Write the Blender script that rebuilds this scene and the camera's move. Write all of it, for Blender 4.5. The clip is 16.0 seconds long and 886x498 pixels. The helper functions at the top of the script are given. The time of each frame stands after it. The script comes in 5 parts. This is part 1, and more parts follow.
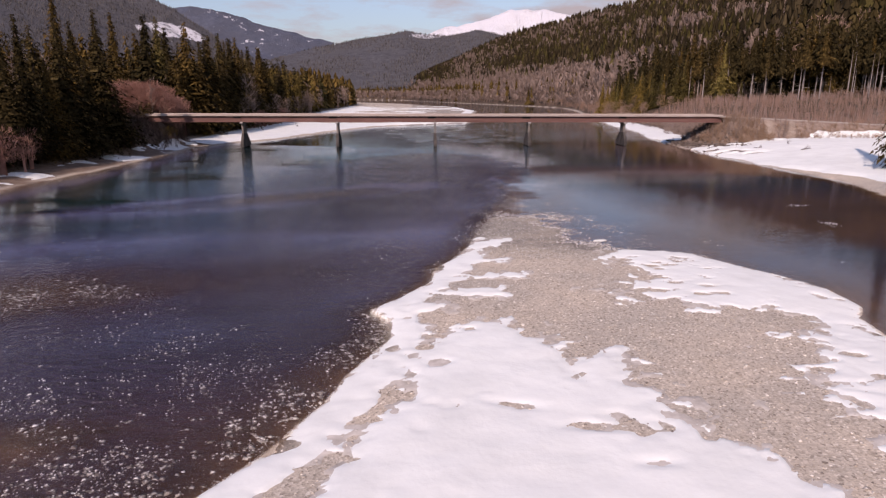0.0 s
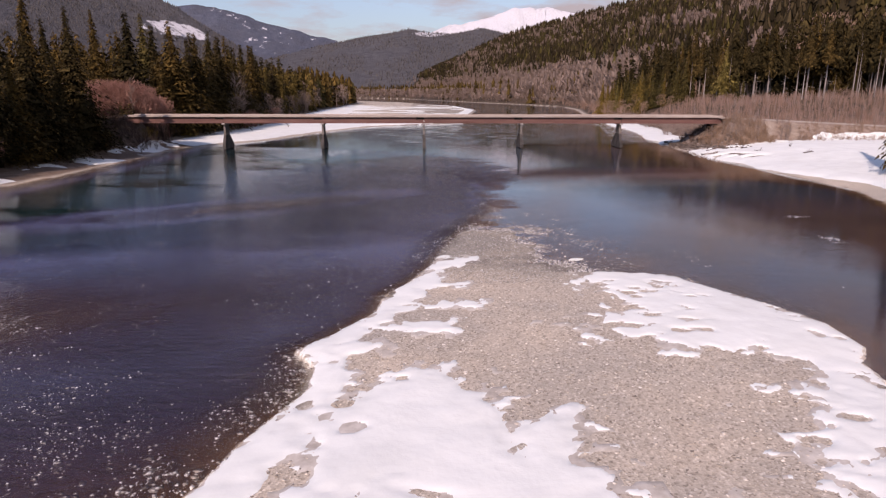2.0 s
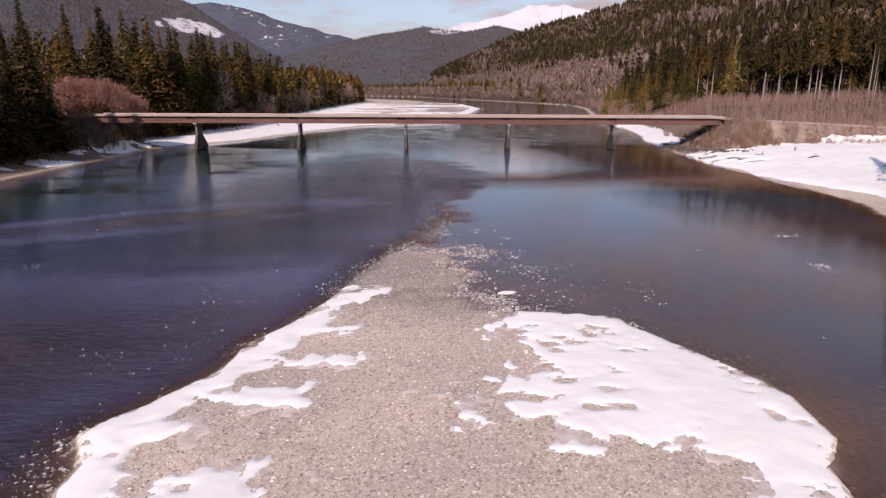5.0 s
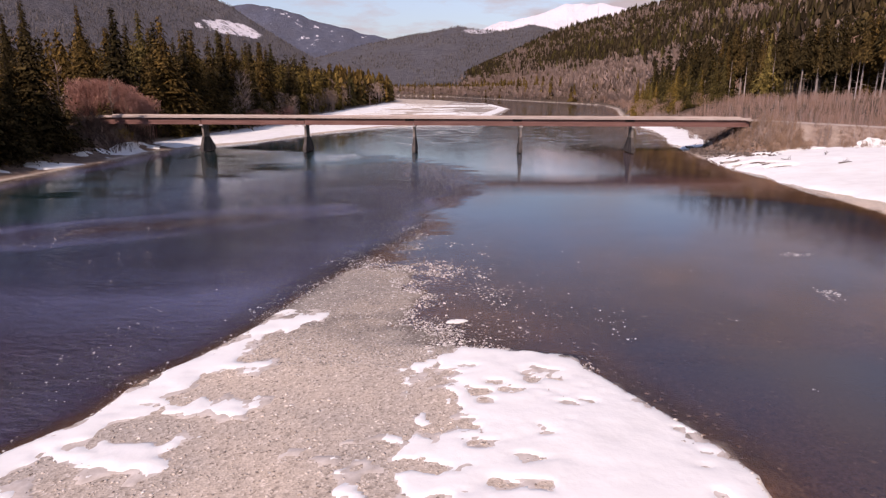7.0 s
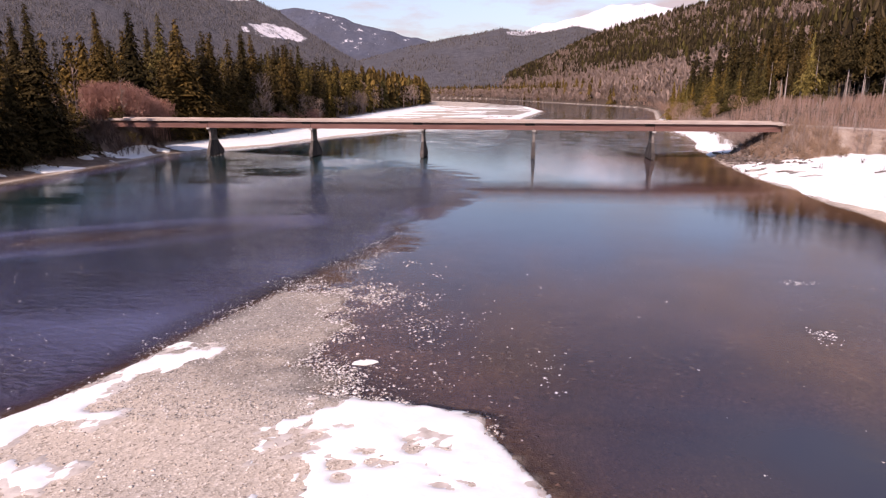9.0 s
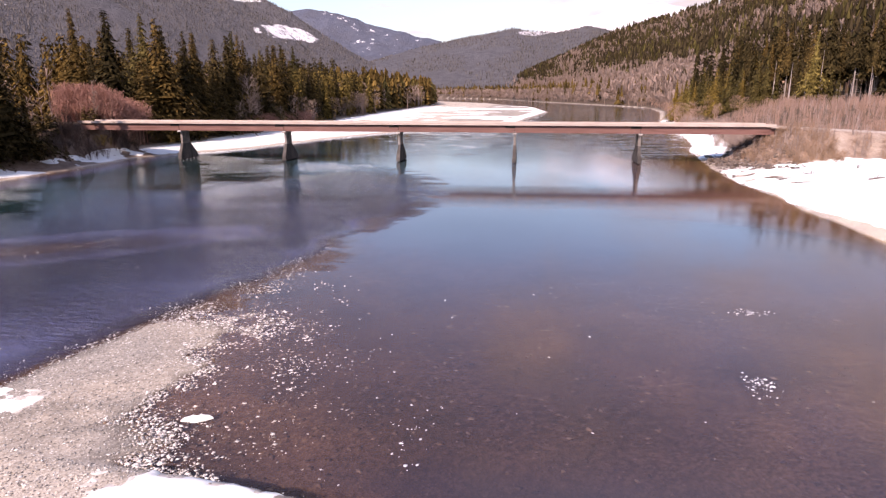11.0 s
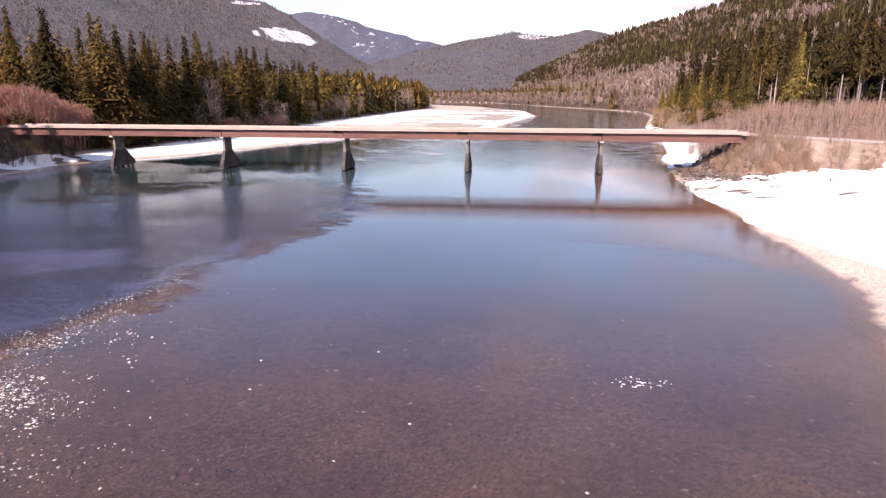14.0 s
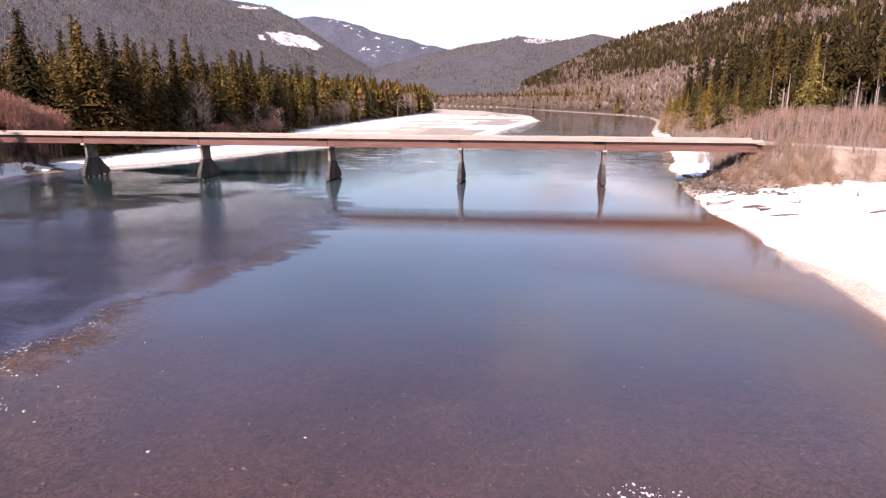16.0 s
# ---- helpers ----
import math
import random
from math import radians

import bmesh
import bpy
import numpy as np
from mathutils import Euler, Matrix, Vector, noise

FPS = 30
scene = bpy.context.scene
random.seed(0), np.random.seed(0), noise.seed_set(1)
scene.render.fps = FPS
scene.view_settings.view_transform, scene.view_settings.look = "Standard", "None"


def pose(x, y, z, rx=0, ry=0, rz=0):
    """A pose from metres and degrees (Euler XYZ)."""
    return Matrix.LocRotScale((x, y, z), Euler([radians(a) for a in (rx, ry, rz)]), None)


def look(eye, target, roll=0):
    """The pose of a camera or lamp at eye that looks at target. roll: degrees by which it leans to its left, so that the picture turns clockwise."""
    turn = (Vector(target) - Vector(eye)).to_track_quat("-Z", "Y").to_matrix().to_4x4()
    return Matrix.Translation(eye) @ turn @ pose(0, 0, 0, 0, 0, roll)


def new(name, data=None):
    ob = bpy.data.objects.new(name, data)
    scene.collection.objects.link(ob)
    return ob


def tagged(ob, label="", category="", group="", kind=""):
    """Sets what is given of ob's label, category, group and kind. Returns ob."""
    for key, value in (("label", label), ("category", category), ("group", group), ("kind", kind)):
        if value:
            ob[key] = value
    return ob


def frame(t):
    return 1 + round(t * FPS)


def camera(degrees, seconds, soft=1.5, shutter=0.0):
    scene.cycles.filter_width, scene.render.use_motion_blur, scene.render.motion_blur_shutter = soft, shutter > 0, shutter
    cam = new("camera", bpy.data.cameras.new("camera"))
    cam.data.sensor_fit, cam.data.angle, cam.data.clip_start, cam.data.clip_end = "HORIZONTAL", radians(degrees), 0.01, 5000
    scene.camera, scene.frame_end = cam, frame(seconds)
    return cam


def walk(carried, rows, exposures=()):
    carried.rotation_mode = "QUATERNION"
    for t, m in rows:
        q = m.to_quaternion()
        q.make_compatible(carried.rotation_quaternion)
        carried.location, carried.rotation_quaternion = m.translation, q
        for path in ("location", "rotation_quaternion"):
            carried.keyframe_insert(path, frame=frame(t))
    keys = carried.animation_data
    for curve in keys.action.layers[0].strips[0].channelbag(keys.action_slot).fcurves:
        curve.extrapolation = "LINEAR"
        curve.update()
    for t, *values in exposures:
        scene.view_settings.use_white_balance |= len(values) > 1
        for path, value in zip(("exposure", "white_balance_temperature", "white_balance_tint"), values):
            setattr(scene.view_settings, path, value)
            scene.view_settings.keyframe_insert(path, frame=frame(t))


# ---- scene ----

cam = camera(70.5, 16.0, soft=1.3)
PATH = [
    (0, (-3.287, -161.231, 13.125), (-3.221, -159.29, 12.644), -0.1),
    (0.5, (-2.545, -160.067, 13.222), (-2.481, -158.126, 12.742), -0.2),
    (1, (-1.76, -158.752, 13.293), (-1.697, -156.812, 12.812), -0.1),
    (1.5, (-0.697, -157.305, 13.445), (-0.637, -155.366, 12.959), -0.1),
    (2, (0.554, -155.761, 13.555), (0.608, -153.821, 13.069), -0.1),
    (2.5, (1.669, -154.367, 13.617), (1.716, -152.428, 13.129), -0.1),
    (3, (2.817, -153.011, 13.602), (2.858, -151.072, 13.113), 0.0),
    (3.5, (4.001, -151.689, 13.659), (4.035, -149.75, 13.169), 0.1),
    (4, (5.442, -150.148, 13.681), (5.467, -148.21, 13.189), 0.1),
    (6.5, (12.632, -143.408, 13.85), (12.575, -141.47, 13.358), -0.1),
    (7, (14.013, -142.09, 13.892), (13.915, -140.154, 13.399), -0.1),
    (7.5, (15.536, -140.621, 13.884), (15.401, -138.687, 13.392), -0.1),
    (8, (17.331, -138.991, 13.932), (17.163, -137.06, 13.44), -0.1),
    (8.2, (18.059, -138.373, 13.945), (17.878, -136.442, 13.457), -0.1),
    (10.5, (25.592, -130.891, 13.977), (25.326, -128.969, 13.491), -0.3),
    (11, (27.348, -129.234, 14.064), (27.082, -127.312, 13.579), -0.3),
    (11.5, (28.848, -127.704, 14.051), (28.581, -125.782, 13.566), -0.4),
    (12, (30.62, -125.867, 13.986), (30.355, -123.944, 13.503), -0.3),
    (12.5, (32.398, -124.212, 13.997), (32.134, -122.289, 13.515), -0.2),
    (13, (34.087, -122.066, 14.035), (33.823, -120.143, 13.553), -0.2),
    (13.5, (35.248, -120.233, 14.032), (34.982, -118.309, 13.553), -0.2),
    (14, (36.07, -118.32, 14.068), (35.802, -116.396, 13.593), -0.1),
    (14.5, (36.715, -116.068, 14.163), (36.444, -114.144, 13.69), -0.1),
    (15, (37.163, -113.917, 14.1), (36.887, -111.993, 13.632), 0.0),
    (15.5, (37.391, -111.801, 14.142), (37.109, -109.876, 13.678), 0.0),
    (16, (37.463, -109.566, 14.283), (37.177, -107.642, 13.82), -0.1),
]
walk(cam, [(t, look(eye, target, roll)) for t, eye, target, roll in PATH],
     exposures=[(0.0, -0.25, 7500, 34), (4.0, -0.14, 7500, 34), (8.0, 0.07, 7700, 38), (11.0, 0.70, 7600, 36), (12.2, 0.85, 7550, 34), (16.0, 0.87, 7700, 34)])

# ---- world and sun ----
SUN_EL, SUN_AZ = radians(38), radians(203)     # azimuth clockwise from +y (upstream)
world = bpy.data.worlds.new("sky")
scene.world = world
world.use_nodes = True
wn, wl = world.node_tree.nodes, world.node_tree.links
wn.clear()
w_out, w_bg, w_sky = wn.new("ShaderNodeOutputWorld"), wn.new("ShaderNodeBackground"), wn.new("ShaderNodeTexSky")
w_sky.sky_type, w_sky.sun_disc = "NISHITA", False
w_sky.sun_elevation, w_sky.sun_rotation = SUN_EL, SUN_AZ
w_sky.altitude, w_sky.air_density, w_sky.dust_density = 300, 1.3, 0.1
w_sky.ozone_density = 2.0
w_bg.inputs["Strength"].default_value = 0.132
w_co, w_sep = wn.new("ShaderNodeTexCoord"), wn.new("ShaderNodeSeparateXYZ")
wl.new(w_co.outputs["Generated"], w_sep.inputs[0])
w_add = wn.new("ShaderNodeMath"); w_add.operation = "ADD"; w_add.inputs[1].default_value = 0.16
wl.new(w_sep.outputs["Z"], w_add.inputs[0])
w_max = wn.new("ShaderNodeMath"); w_max.operation = "MAXIMUM"; w_max.inputs[1].default_value = 0.05
wl.new(w_add.outputs[0], w_max.inputs[0])
w_div = wn.new("ShaderNodeVectorMath"); w_div.operation = "DIVIDE"
w_cmb = wn.new("ShaderNodeCombineXYZ")
for k in range(3):
    wl.new(w_max.outputs[0], w_cmb.inputs[k])
wl.new(w_co.outputs["Generated"], w_div.inputs[0]); wl.new(w_cmb.outputs[0], w_div.inputs[1])
w_noi = wn.new("ShaderNodeTexNoise")
w_noi.inputs["Scale"].default_value, w_noi.inputs["Detail"].default_value, w_noi.inputs["Roughness"].default_value = 2.0, 8, 0.58
wl.new(w_div.outputs[0], w_noi.inputs["Vector"])
w_rmp = wn.new("ShaderNodeValToRGB")
w_rmp.color_ramp.elements[0].position, w_rmp.color_ramp.elements[1].position = 0.52, 0.75
w_thin = wn.new("ShaderNodeMath"); w_thin.operation = "MULTIPLY_ADD"; w_thin.use_clamp = True
w_thin.inputs[1].default_value, w_thin.inputs[2].default_value = -5.0, 0.9
wl.new(w_sep.outputs["Z"], w_thin.inputs[0])
w_cov = wn.new("ShaderNodeMath"); w_cov.operation = "MULTIPLY_ADD"; w_cov.inputs[1].default_value = 0.28
wl.new(w_thin.outputs[0], w_cov.inputs[0]); wl.new(w_noi.outputs["Fac"], w_cov.inputs[2])
# heavier cloud to the east of the valley, blue gaps to the west
w_east = wn.new("ShaderNodeMath"); w_east.operation = "MULTIPLY_ADD"; w_east.inputs[1].default_value = 0.38
wl.new(w_sep.outputs["X"], w_east.inputs[0]); wl.new(w_cov.outputs[0], w_east.inputs[2])
w_least = wn.new("ShaderNodeMath"); w_least.operation = "MINIMUM"
w_more = wn.new("ShaderNodeMath"); w_more.operation = "ADD"; w_more.inputs[1].default_value = 0.17
wl.new(w_cov.outputs[0], w_more.inputs[0])
wl.new(w_east.outputs[0], w_least.inputs[0]); wl.new(w_more.outputs[0], w_least.inputs[1])
wl.new(w_least.outputs[0], w_rmp.inputs[0])
w_mix = wn.new("ShaderNodeMix"); w_mix.data_type = "RGBA"
wl.new(w_rmp.outputs[0], w_mix.inputs[0]); w_tint = wn.new("ShaderNodeMix"); w_tint.data_type, w_tint.blend_type = "RGBA", "MULTIPLY"; w_tint.inputs[0].default_value = 1.0
w_low = wn.new("ShaderNodeValToRGB")
w_low.color_ramp.elements[0].position, w_low.color_ramp.elements[0].color = 0.04, (0.47, 0.59, 0.77, 1)
w_low.color_ramp.elements[1].position, w_low.color_ramp.elements[1].color = 0.26, (0.84, 0.97, 1.13, 1)
w_low.color_ramp.elements.new(0.13).color = (0.70, 0.83, 0.99, 1)
wl.new(w_sep.outputs["Z"], w_low.inputs[0]); wl.new(w_low.outputs[0], w_tint.inputs[7])
wl.new(w_sky.outputs[0], w_tint.inputs[6]); wl.new(w_tint.outputs[2], w_mix.inputs[6])
w_mix.inputs[7].default_value = (3.8, 4.0, 4.4, 1)
wl.new(w_mix.outputs[2], w_bg.inputs[0]); wl.new(w_bg.outputs[0], w_out.inputs[0])

sun = new("sun", bpy.data.lights.new("sun", "SUN"))
sun.data.energy, sun.data.angle, sun.data.color = 4.1, radians(0.53), (1.0, 0.94, 0.86)
SUN_DIR = Vector((math.sin(SUN_AZ) * math.cos(SUN_EL), math.cos(SUN_AZ) * math.cos(SUN_EL), math.sin(SUN_EL)))
sun.rotation_euler = SUN_DIR.to_track_quat("Z", "Y").to_euler()

# ---- materials ----
class Mat:
    """A node material with a Principled shader and short ways to noise, ramps and mixes."""
    def __init__(self, name, rough=0.85, spec=0.3):
        self.m = bpy.data.materials.new(name)
        self.m.use_nodes = True
        self.nt = self.m.node_tree
        self.b = self.nt.nodes["Principled BSDF"]
        self.b.inputs["Roughness"].default_value = rough
        self.b.inputs["Specular IOR Level"].default_value = spec
        self.geo = self.nt.nodes.new("ShaderNodeNewGeometry")
        self.oi = self.nt.nodes.new("ShaderNodeObjectInfo")

    def link(self, a, b):
        self.nt.links.new(a, b)
        return self

    def noise(self, scale, detail=4, rough=0.55, stretch=None, kind="ShaderNodeTexNoise"):
        n = self.nt.nodes.new(kind)
        n.inputs["Scale"].default_value = scale
        if kind == "ShaderNodeTexNoise":
            n.inputs["Detail"].default_value, n.inputs["Roughness"].default_value = detail, rough
        src = self.geo.outputs["Position"]
        if stretch:
            mp = self.nt.nodes.new("ShaderNodeMapping")
            mp.inputs["Scale"].default_value = stretch
            self.link(src, mp.inputs[0])
            src = mp.outputs[0]
        self.link(src, n.inputs["Vector"])
        return n.outputs["Fac"] if kind == "ShaderNodeTexNoise" else n

    def ramp(self, fac, *stops):
        r = self.nt.nodes.new("ShaderNodeValToRGB")
        while len(r.color_ramp.elements) < len(stops):
            r.color_ramp.elements.new(0.5)
        for e, (p, c) in zip(r.color_ramp.elements, stops):
            e.position, e.color = p, (*(c if hasattr(c, "__len__") else (c, c, c)), 1)
        self.link(fac, r.inputs[0])
        return r.outputs[0]

    def mix(self, fac, a, b, mode="MIX"):
        n = self.nt.nodes.new("ShaderNodeMix")
        n.data_type, n.blend_type = "RGBA", mode
        for sock, v in ((n.inputs[0], fac), (n.inputs[6], a), (n.inputs[7], b)):
            if hasattr(v, "is_linked"):
                self.link(v, sock)
            elif hasattr(v, "__len__"):
                sock.default_value = (*v, 1)
            else:
                sock.default_value = v
        return n.outputs[2]

    def math(self, op, a, b=0.0):
        n = self.nt.nodes.new("ShaderNodeMath")
        n.operation = op
        for sock, v in zip(n.inputs, (a, b)):
            if hasattr(v, "is_linked"):
                self.link(v, sock)
            else:
                sock.default_value = v
        return n.outputs[0]

    def attr(self, name):
        n = self.nt.nodes.new("ShaderNodeAttribute")
        n.attribute_name = name
        return n.outputs["Fac"]

    def color(self, sock):
        if hasattr(sock, "is_linked"):
            self.link(sock, self.b.inputs["Base Color"])
        else:
            self.b.inputs["Base Color"].default_value = (*sock, 1)
        return self

    def bump(self, height, dist=0.02, strength=0.6):
        n = self.nt.nodes.new("ShaderNodeBump")
        n.inputs["Distance"].default_value, n.inputs["Strength"].default_value = dist, strength
        self.link(height, n.inputs["Height"]).link(n.outputs[0], self.b.inputs["Normal"])
        return self


def ground_material():
    M = Mat("ground", 0.9, 0.25)
    peb = M.noise(9.5, kind="ShaderNodeTexVoronoi")
    stone = M.ramp(peb.outputs["Color"], (0.05, (0.262, 0.23, 0.19)), (0.3, (0.455, 0.403, 0.335)), (0.75, (0.58, 0.518, 0.436)), (1.0, (0.79, 0.737, 0.655)))
    big = M.ramp(M.noise(0.12, 6, 0.6), (0.35, (0.84, 0.85, 0.86)), (0.65, (1.12, 1.08, 1.03)))
    gravel = M.mix(1.0, stone, big, "MULTIPLY")
    soil = M.ramp(M.noise(0.5, 6), (0.3, (0.045, 0.032, 0.022)), (0.55, (0.11, 0.075, 0.05)), (0.75, (0.16, 0.12, 0.08)))
    straw = M.ramp(M.noise(0.8, 7, 0.7), (0.3, (0.15, 0.10, 0.072)), (0.5, (0.27, 0.195, 0.15)), (0.7, (0.37, 0.29, 0.235)))
    soil = M.mix(M.attr("straw"), soil, straw)
    dry = M.mix(M.attr("soil"), gravel, soil)
    bed = M.ramp(M.mix(0.55, peb.outputs["Color"], M.noise(2.2, 6, 0.7)), (0.2, (0.034, 0.018, 0.012)), (0.5, (0.102, 0.056, 0.036)), (0.72, (0.168, 0.104, 0.070)), (0.95, (0.31, 0.235, 0.175)))
    bed = M.mix(1.0, bed, M.ramp(M.noise(0.15, 4), (0.35, 0.7), (0.65, 1.2)), "MULTIPLY")
    dry = M.mix(M.attr("damp"), dry, (0.46, 0.475, 0.49), "MULTIPLY")
    M.color(M.mix(M.attr("wet"), dry, bed))
    M.bump(M.mix(0.5, peb.outputs["Distance"], M.noise(1.2, 6)), 0.06, 0.7)
    return M.m


def snow_material():
    M = Mat("snow", 0.7, 0.25)
    M.color(M.ramp(M.noise(0.35, 6), (0.3, (0.785, 0.815, 0.775)), (0.6, (0.86, 0.895, 0.855))))
    M.bump(M.noise(0.7, 7, 0.5), 0.14, 0.45)
    return M.m


def water_material():
    """Clear water over the bed, going over with depth into a body colour that also imitates mirrored sky and trees;
    both share one rippled surface.
    """
    M = Mat("river_water", 0.01, 0.5)
    nt, b = M.nt, M.b
    b.inputs["IOR"].default_value = 1.33
    b.inputs["Transmission Weight"].default_value = 1.0
    M.color((0.84, 0.80, 0.77))
    body = nt.nodes.new("ShaderNodeBsdfPrincipled")
    body.inputs["IOR"].default_value = 1.33
    # body colours by depth, brightened and darkened to imitate reflected sky and wood
    current = M.ramp(M.attr("depth"), (0.16, (0.034, 0.022, 0.027)), (0.27, (0.041, 0.028, 0.045)), (0.45, (0.050, 0.048, 0.080)), (0.6, (0.078, 0.084, 0.150)), (0.74, (0.027, 0.031, 0.056)), (0.95, (0.010, 0.029, 0.031)))
    pool = M.ramp(M.attr("depth"), (0.14, (0.040, 0.0295, 0.034)), (0.27, (0.043, 0.039, 0.056)), (0.42, (0.045, 0.064, 0.083)), (0.9, (0.022, 0.050, 0.056)))
    deep = M.mix(M.attr("calm"), current, pool)
    tone = M.mix(1.0, deep, M.ramp(M.noise(0.03, 3), (0.35, 0.75), (0.65, 1.3)), "MULTIPLY")
    M.link(tone, body.inputs["Base Color"])
    # the edge between current and calm pool is drawn out into streaks
    calm = M.attr("calm")
    edge = M.math("MULTIPLY", M.math("MULTIPLY", calm, M.math("SUBTRACT", 1.0, calm)), 5.0)
    fray = M.math("MULTIPLY", M.math("SUBTRACT", M.noise(0.42, 6, 0.62, (0.30, 1.0, 1.0)), 0.5), M.math("MULTIPLY", edge, 1.6))
    still = M.ramp(M.math("ADD", calm, fray), (0.25, 0.0), (0.75, 1.0))
    gust = M.ramp(M.noise(0.055, 6, 0.62, (0.55, 1.3, 1.0)), (0.38, 0.32), (0.62, 1.3))
    ripple = M.math("ADD", M.math("MULTIPLY", M.math("MULTIPLY", M.math("SUBTRACT", 1.0, still), M.attr("rough")), gust), 0.014)
    small = M.noise(1.6, 5, 0.65, (0.55, 1.0, 1.0))
    wave = M.mix(0.82, M.noise(0.30, 4, 0.6, (0.6, 1.0, 1.0)), small)
    n = nt.nodes.new("ShaderNodeBump")
    n.inputs["Distance"].default_value = 1.5
    M.link(wave, n.inputs["Height"]).link(ripple, n.inputs["Strength"])
    gloss = M.ramp(ripple, (0.02, 0.008), (0.25, 0.045), (1.0, 0.10))
    for sh in (b, body):
        M.link(gloss, sh.inputs["Roughness"])
        M.link(n.outputs[0], sh.inputs["Normal"])
    mx = nt.nodes.new("ShaderNodeMixShader")
    out = nt.nodes["Material Output"]
    M.link(M.ramp(M.attr("depth"), (0.03, 0.0), (0.33, 0.97)), mx.inputs[0])
    M.link(b.outputs[0], mx.inputs[1]).link(body.outputs[0], mx.inputs[2]).link(mx.outputs[0], out.inputs["Surface"])
    return M.m


def needle_material(name, dark, light, spark=1.55):
    M = Mat(name, 0.9, 0.08)
    c = M.mix(M.noise(0.9, 4), dark, light)
    v = M.ramp(M.oi.outputs["Random"], (0.0, (0.42, 0.46, 0.48)), (0.5, (0.85, 0.86, 0.88)), (1.0, (1.55, 1.35, 0.98)))
    w = M.ramp(M.geo.outputs["Random Per Island"], (0.0, 0.30), (0.8, 1.05), (1.0, spark))
    M.color(M.mix(1.0, M.mix(1.0, c, v, "MULTIPLY"), w, "MULTIPLY"))
    return M.m


def plain(name, a, b, scale=2.0, rough=0.85, bump=0.03, stretch=None):
    M = Mat(name, rough, 0.3)
    f = M.noise(scale, 6, 0.6, stretch)
    M.color(M.ramp(f, (0.3, a), (0.7, b))).bump(f, bump)
    return M.m


GROUND, SNOW, WATER = ground_material(), snow_material(), water_material()
SPRUCE = needle_material("spruce_needles", (0.030, 0.024, 0.012), (0.155, 0.108, 0.038))
# pale blue-grey: distance haze is put into the needle colour
FARWOOD = needle_material("haze_tinted_needles", (0.074, 0.076, 0.082), (0.145, 0.140, 0.146), 1.2)
PINE = needle_material("yellow_needles", (0.075, 0.060, 0.020), (0.215, 0.162, 0.052))
HILLWOOD = needle_material("hillside_needles", (0.032, 0.025, 0.015), (0.120, 0.084, 0.040), 1.7)
BARK = plain("bark", (0.07, 0.05, 0.04), (0.17, 0.13, 0.11), 3.0)
PALE_BARK = plain("pale_bark", (0.22, 0.18, 0.16), (0.42, 0.37, 0.34), 2.0)
TWIG = plain("red_twigs", (0.25, 0.11, 0.085), (0.43, 0.245, 0.19), 0.6)
# twig brown darkened to stand in for shade under trees and bridge ends
SHADE_TWIG = plain("shade_dark_twigs", (0.045, 0.028, 0.021), (0.125, 0.075, 0.055), 0.6)
PALE_TWIG = plain("pale_twigs", (0.25, 0.155, 0.125), (0.46, 0.33, 0.275), 0.4)
GREY_TWIG = plain("grey_twigs", (0.19, 0.135, 0.11), (0.38, 0.30, 0.255), 0.6)
STRAW_TWIG = plain("straw_twigs", (0.22, 0.14, 0.09), (0.40, 0.27, 0.185), 0.5)
DULL_TWIG = plain("grey_brown_twigs", (0.125, 0.09, 0.073), (0.25, 0.185, 0.155), 0.4)
HAZE_TWIG = plain("pink_brown_twigs", (0.24, 0.145, 0.105), (0.40, 0.27, 0.205), 0.3)
BROWN_TWIG = plain("brown_twigs", (0.19, 0.135, 0.108), (0.34, 0.25, 0.205), 0.3)
CONCRETE = plain("concrete", (0.14, 0.122, 0.106), (0.31, 0.275, 0.25), 0.9)
WET_CONCRETE = plain("stained_concrete", (0.025, 0.022, 0.020), (0.12, 0.105, 0.095), 0.7, 0.8, 0.03, (1, 1, 0.4))
PALE_CONCRETE = plain("pale_concrete", (0.32, 0.29, 0.27), (0.5, 0.47, 0.44), 0.9)
STEEL = plain("red_painted_steel", (0.125, 0.058, 0.048), (0.215, 0.112, 0.094), 0.7, 0.6, 0.01, (0.3, 1, 3))
TIMBER = plain("weathered_timber", (0.34, 0.27, 0.23), (0.55, 0.47, 0.42), 1.5, 0.8, 0.01, (0.2, 1, 4))
DARK = plain("dark_timber", (0.02, 0.017, 0.015), (0.05, 0.04, 0.035), 1.5)


# ---- plan: shores, levels ----
def line(v, pts):
    a = np.array(pts, float)
    return np.interp(v, a[:, 0], a[:, 1])


def shore_left(y):
    return 0.8 * wobble(y, 0.0, 8.0, 62) * step(200, 60, y) + line(y, [(-400, -90), (-160, -66), (-71, -62.8), (-44, -60.5), (-18, -60), (4, -61), (14, -54), (30, -45), (55, -38), (76, -32),
                    (104, -20), (134, 20), (195, 24), (330, 40), (468, 31), (690, -27), (830, -97), (1366, -330), (1900, -900), (2500, -1600)])


def shore_right(y):
    return 0.7 * wobble(y, 0.0, 7.0, 61) * step(200, 60, y) + line(y, [(-400, 75), (-160, 50), (-80, 57.5), (-68, 60.8), (-58, 61.0), (-47, 61.0), (-36, 61.4), (-28, 59.6), (-20, 59.6), (-10, 61), (3, 62.4), (28, 65.5), (57, 71.5), (73, 74), (115, 78), (182, 87),
                    (334, 116), (432, 126), (520, 112), (610, 88), (800, 40), (1142, -40), (1366, -180), (1900, -700), (2500, -1300)])


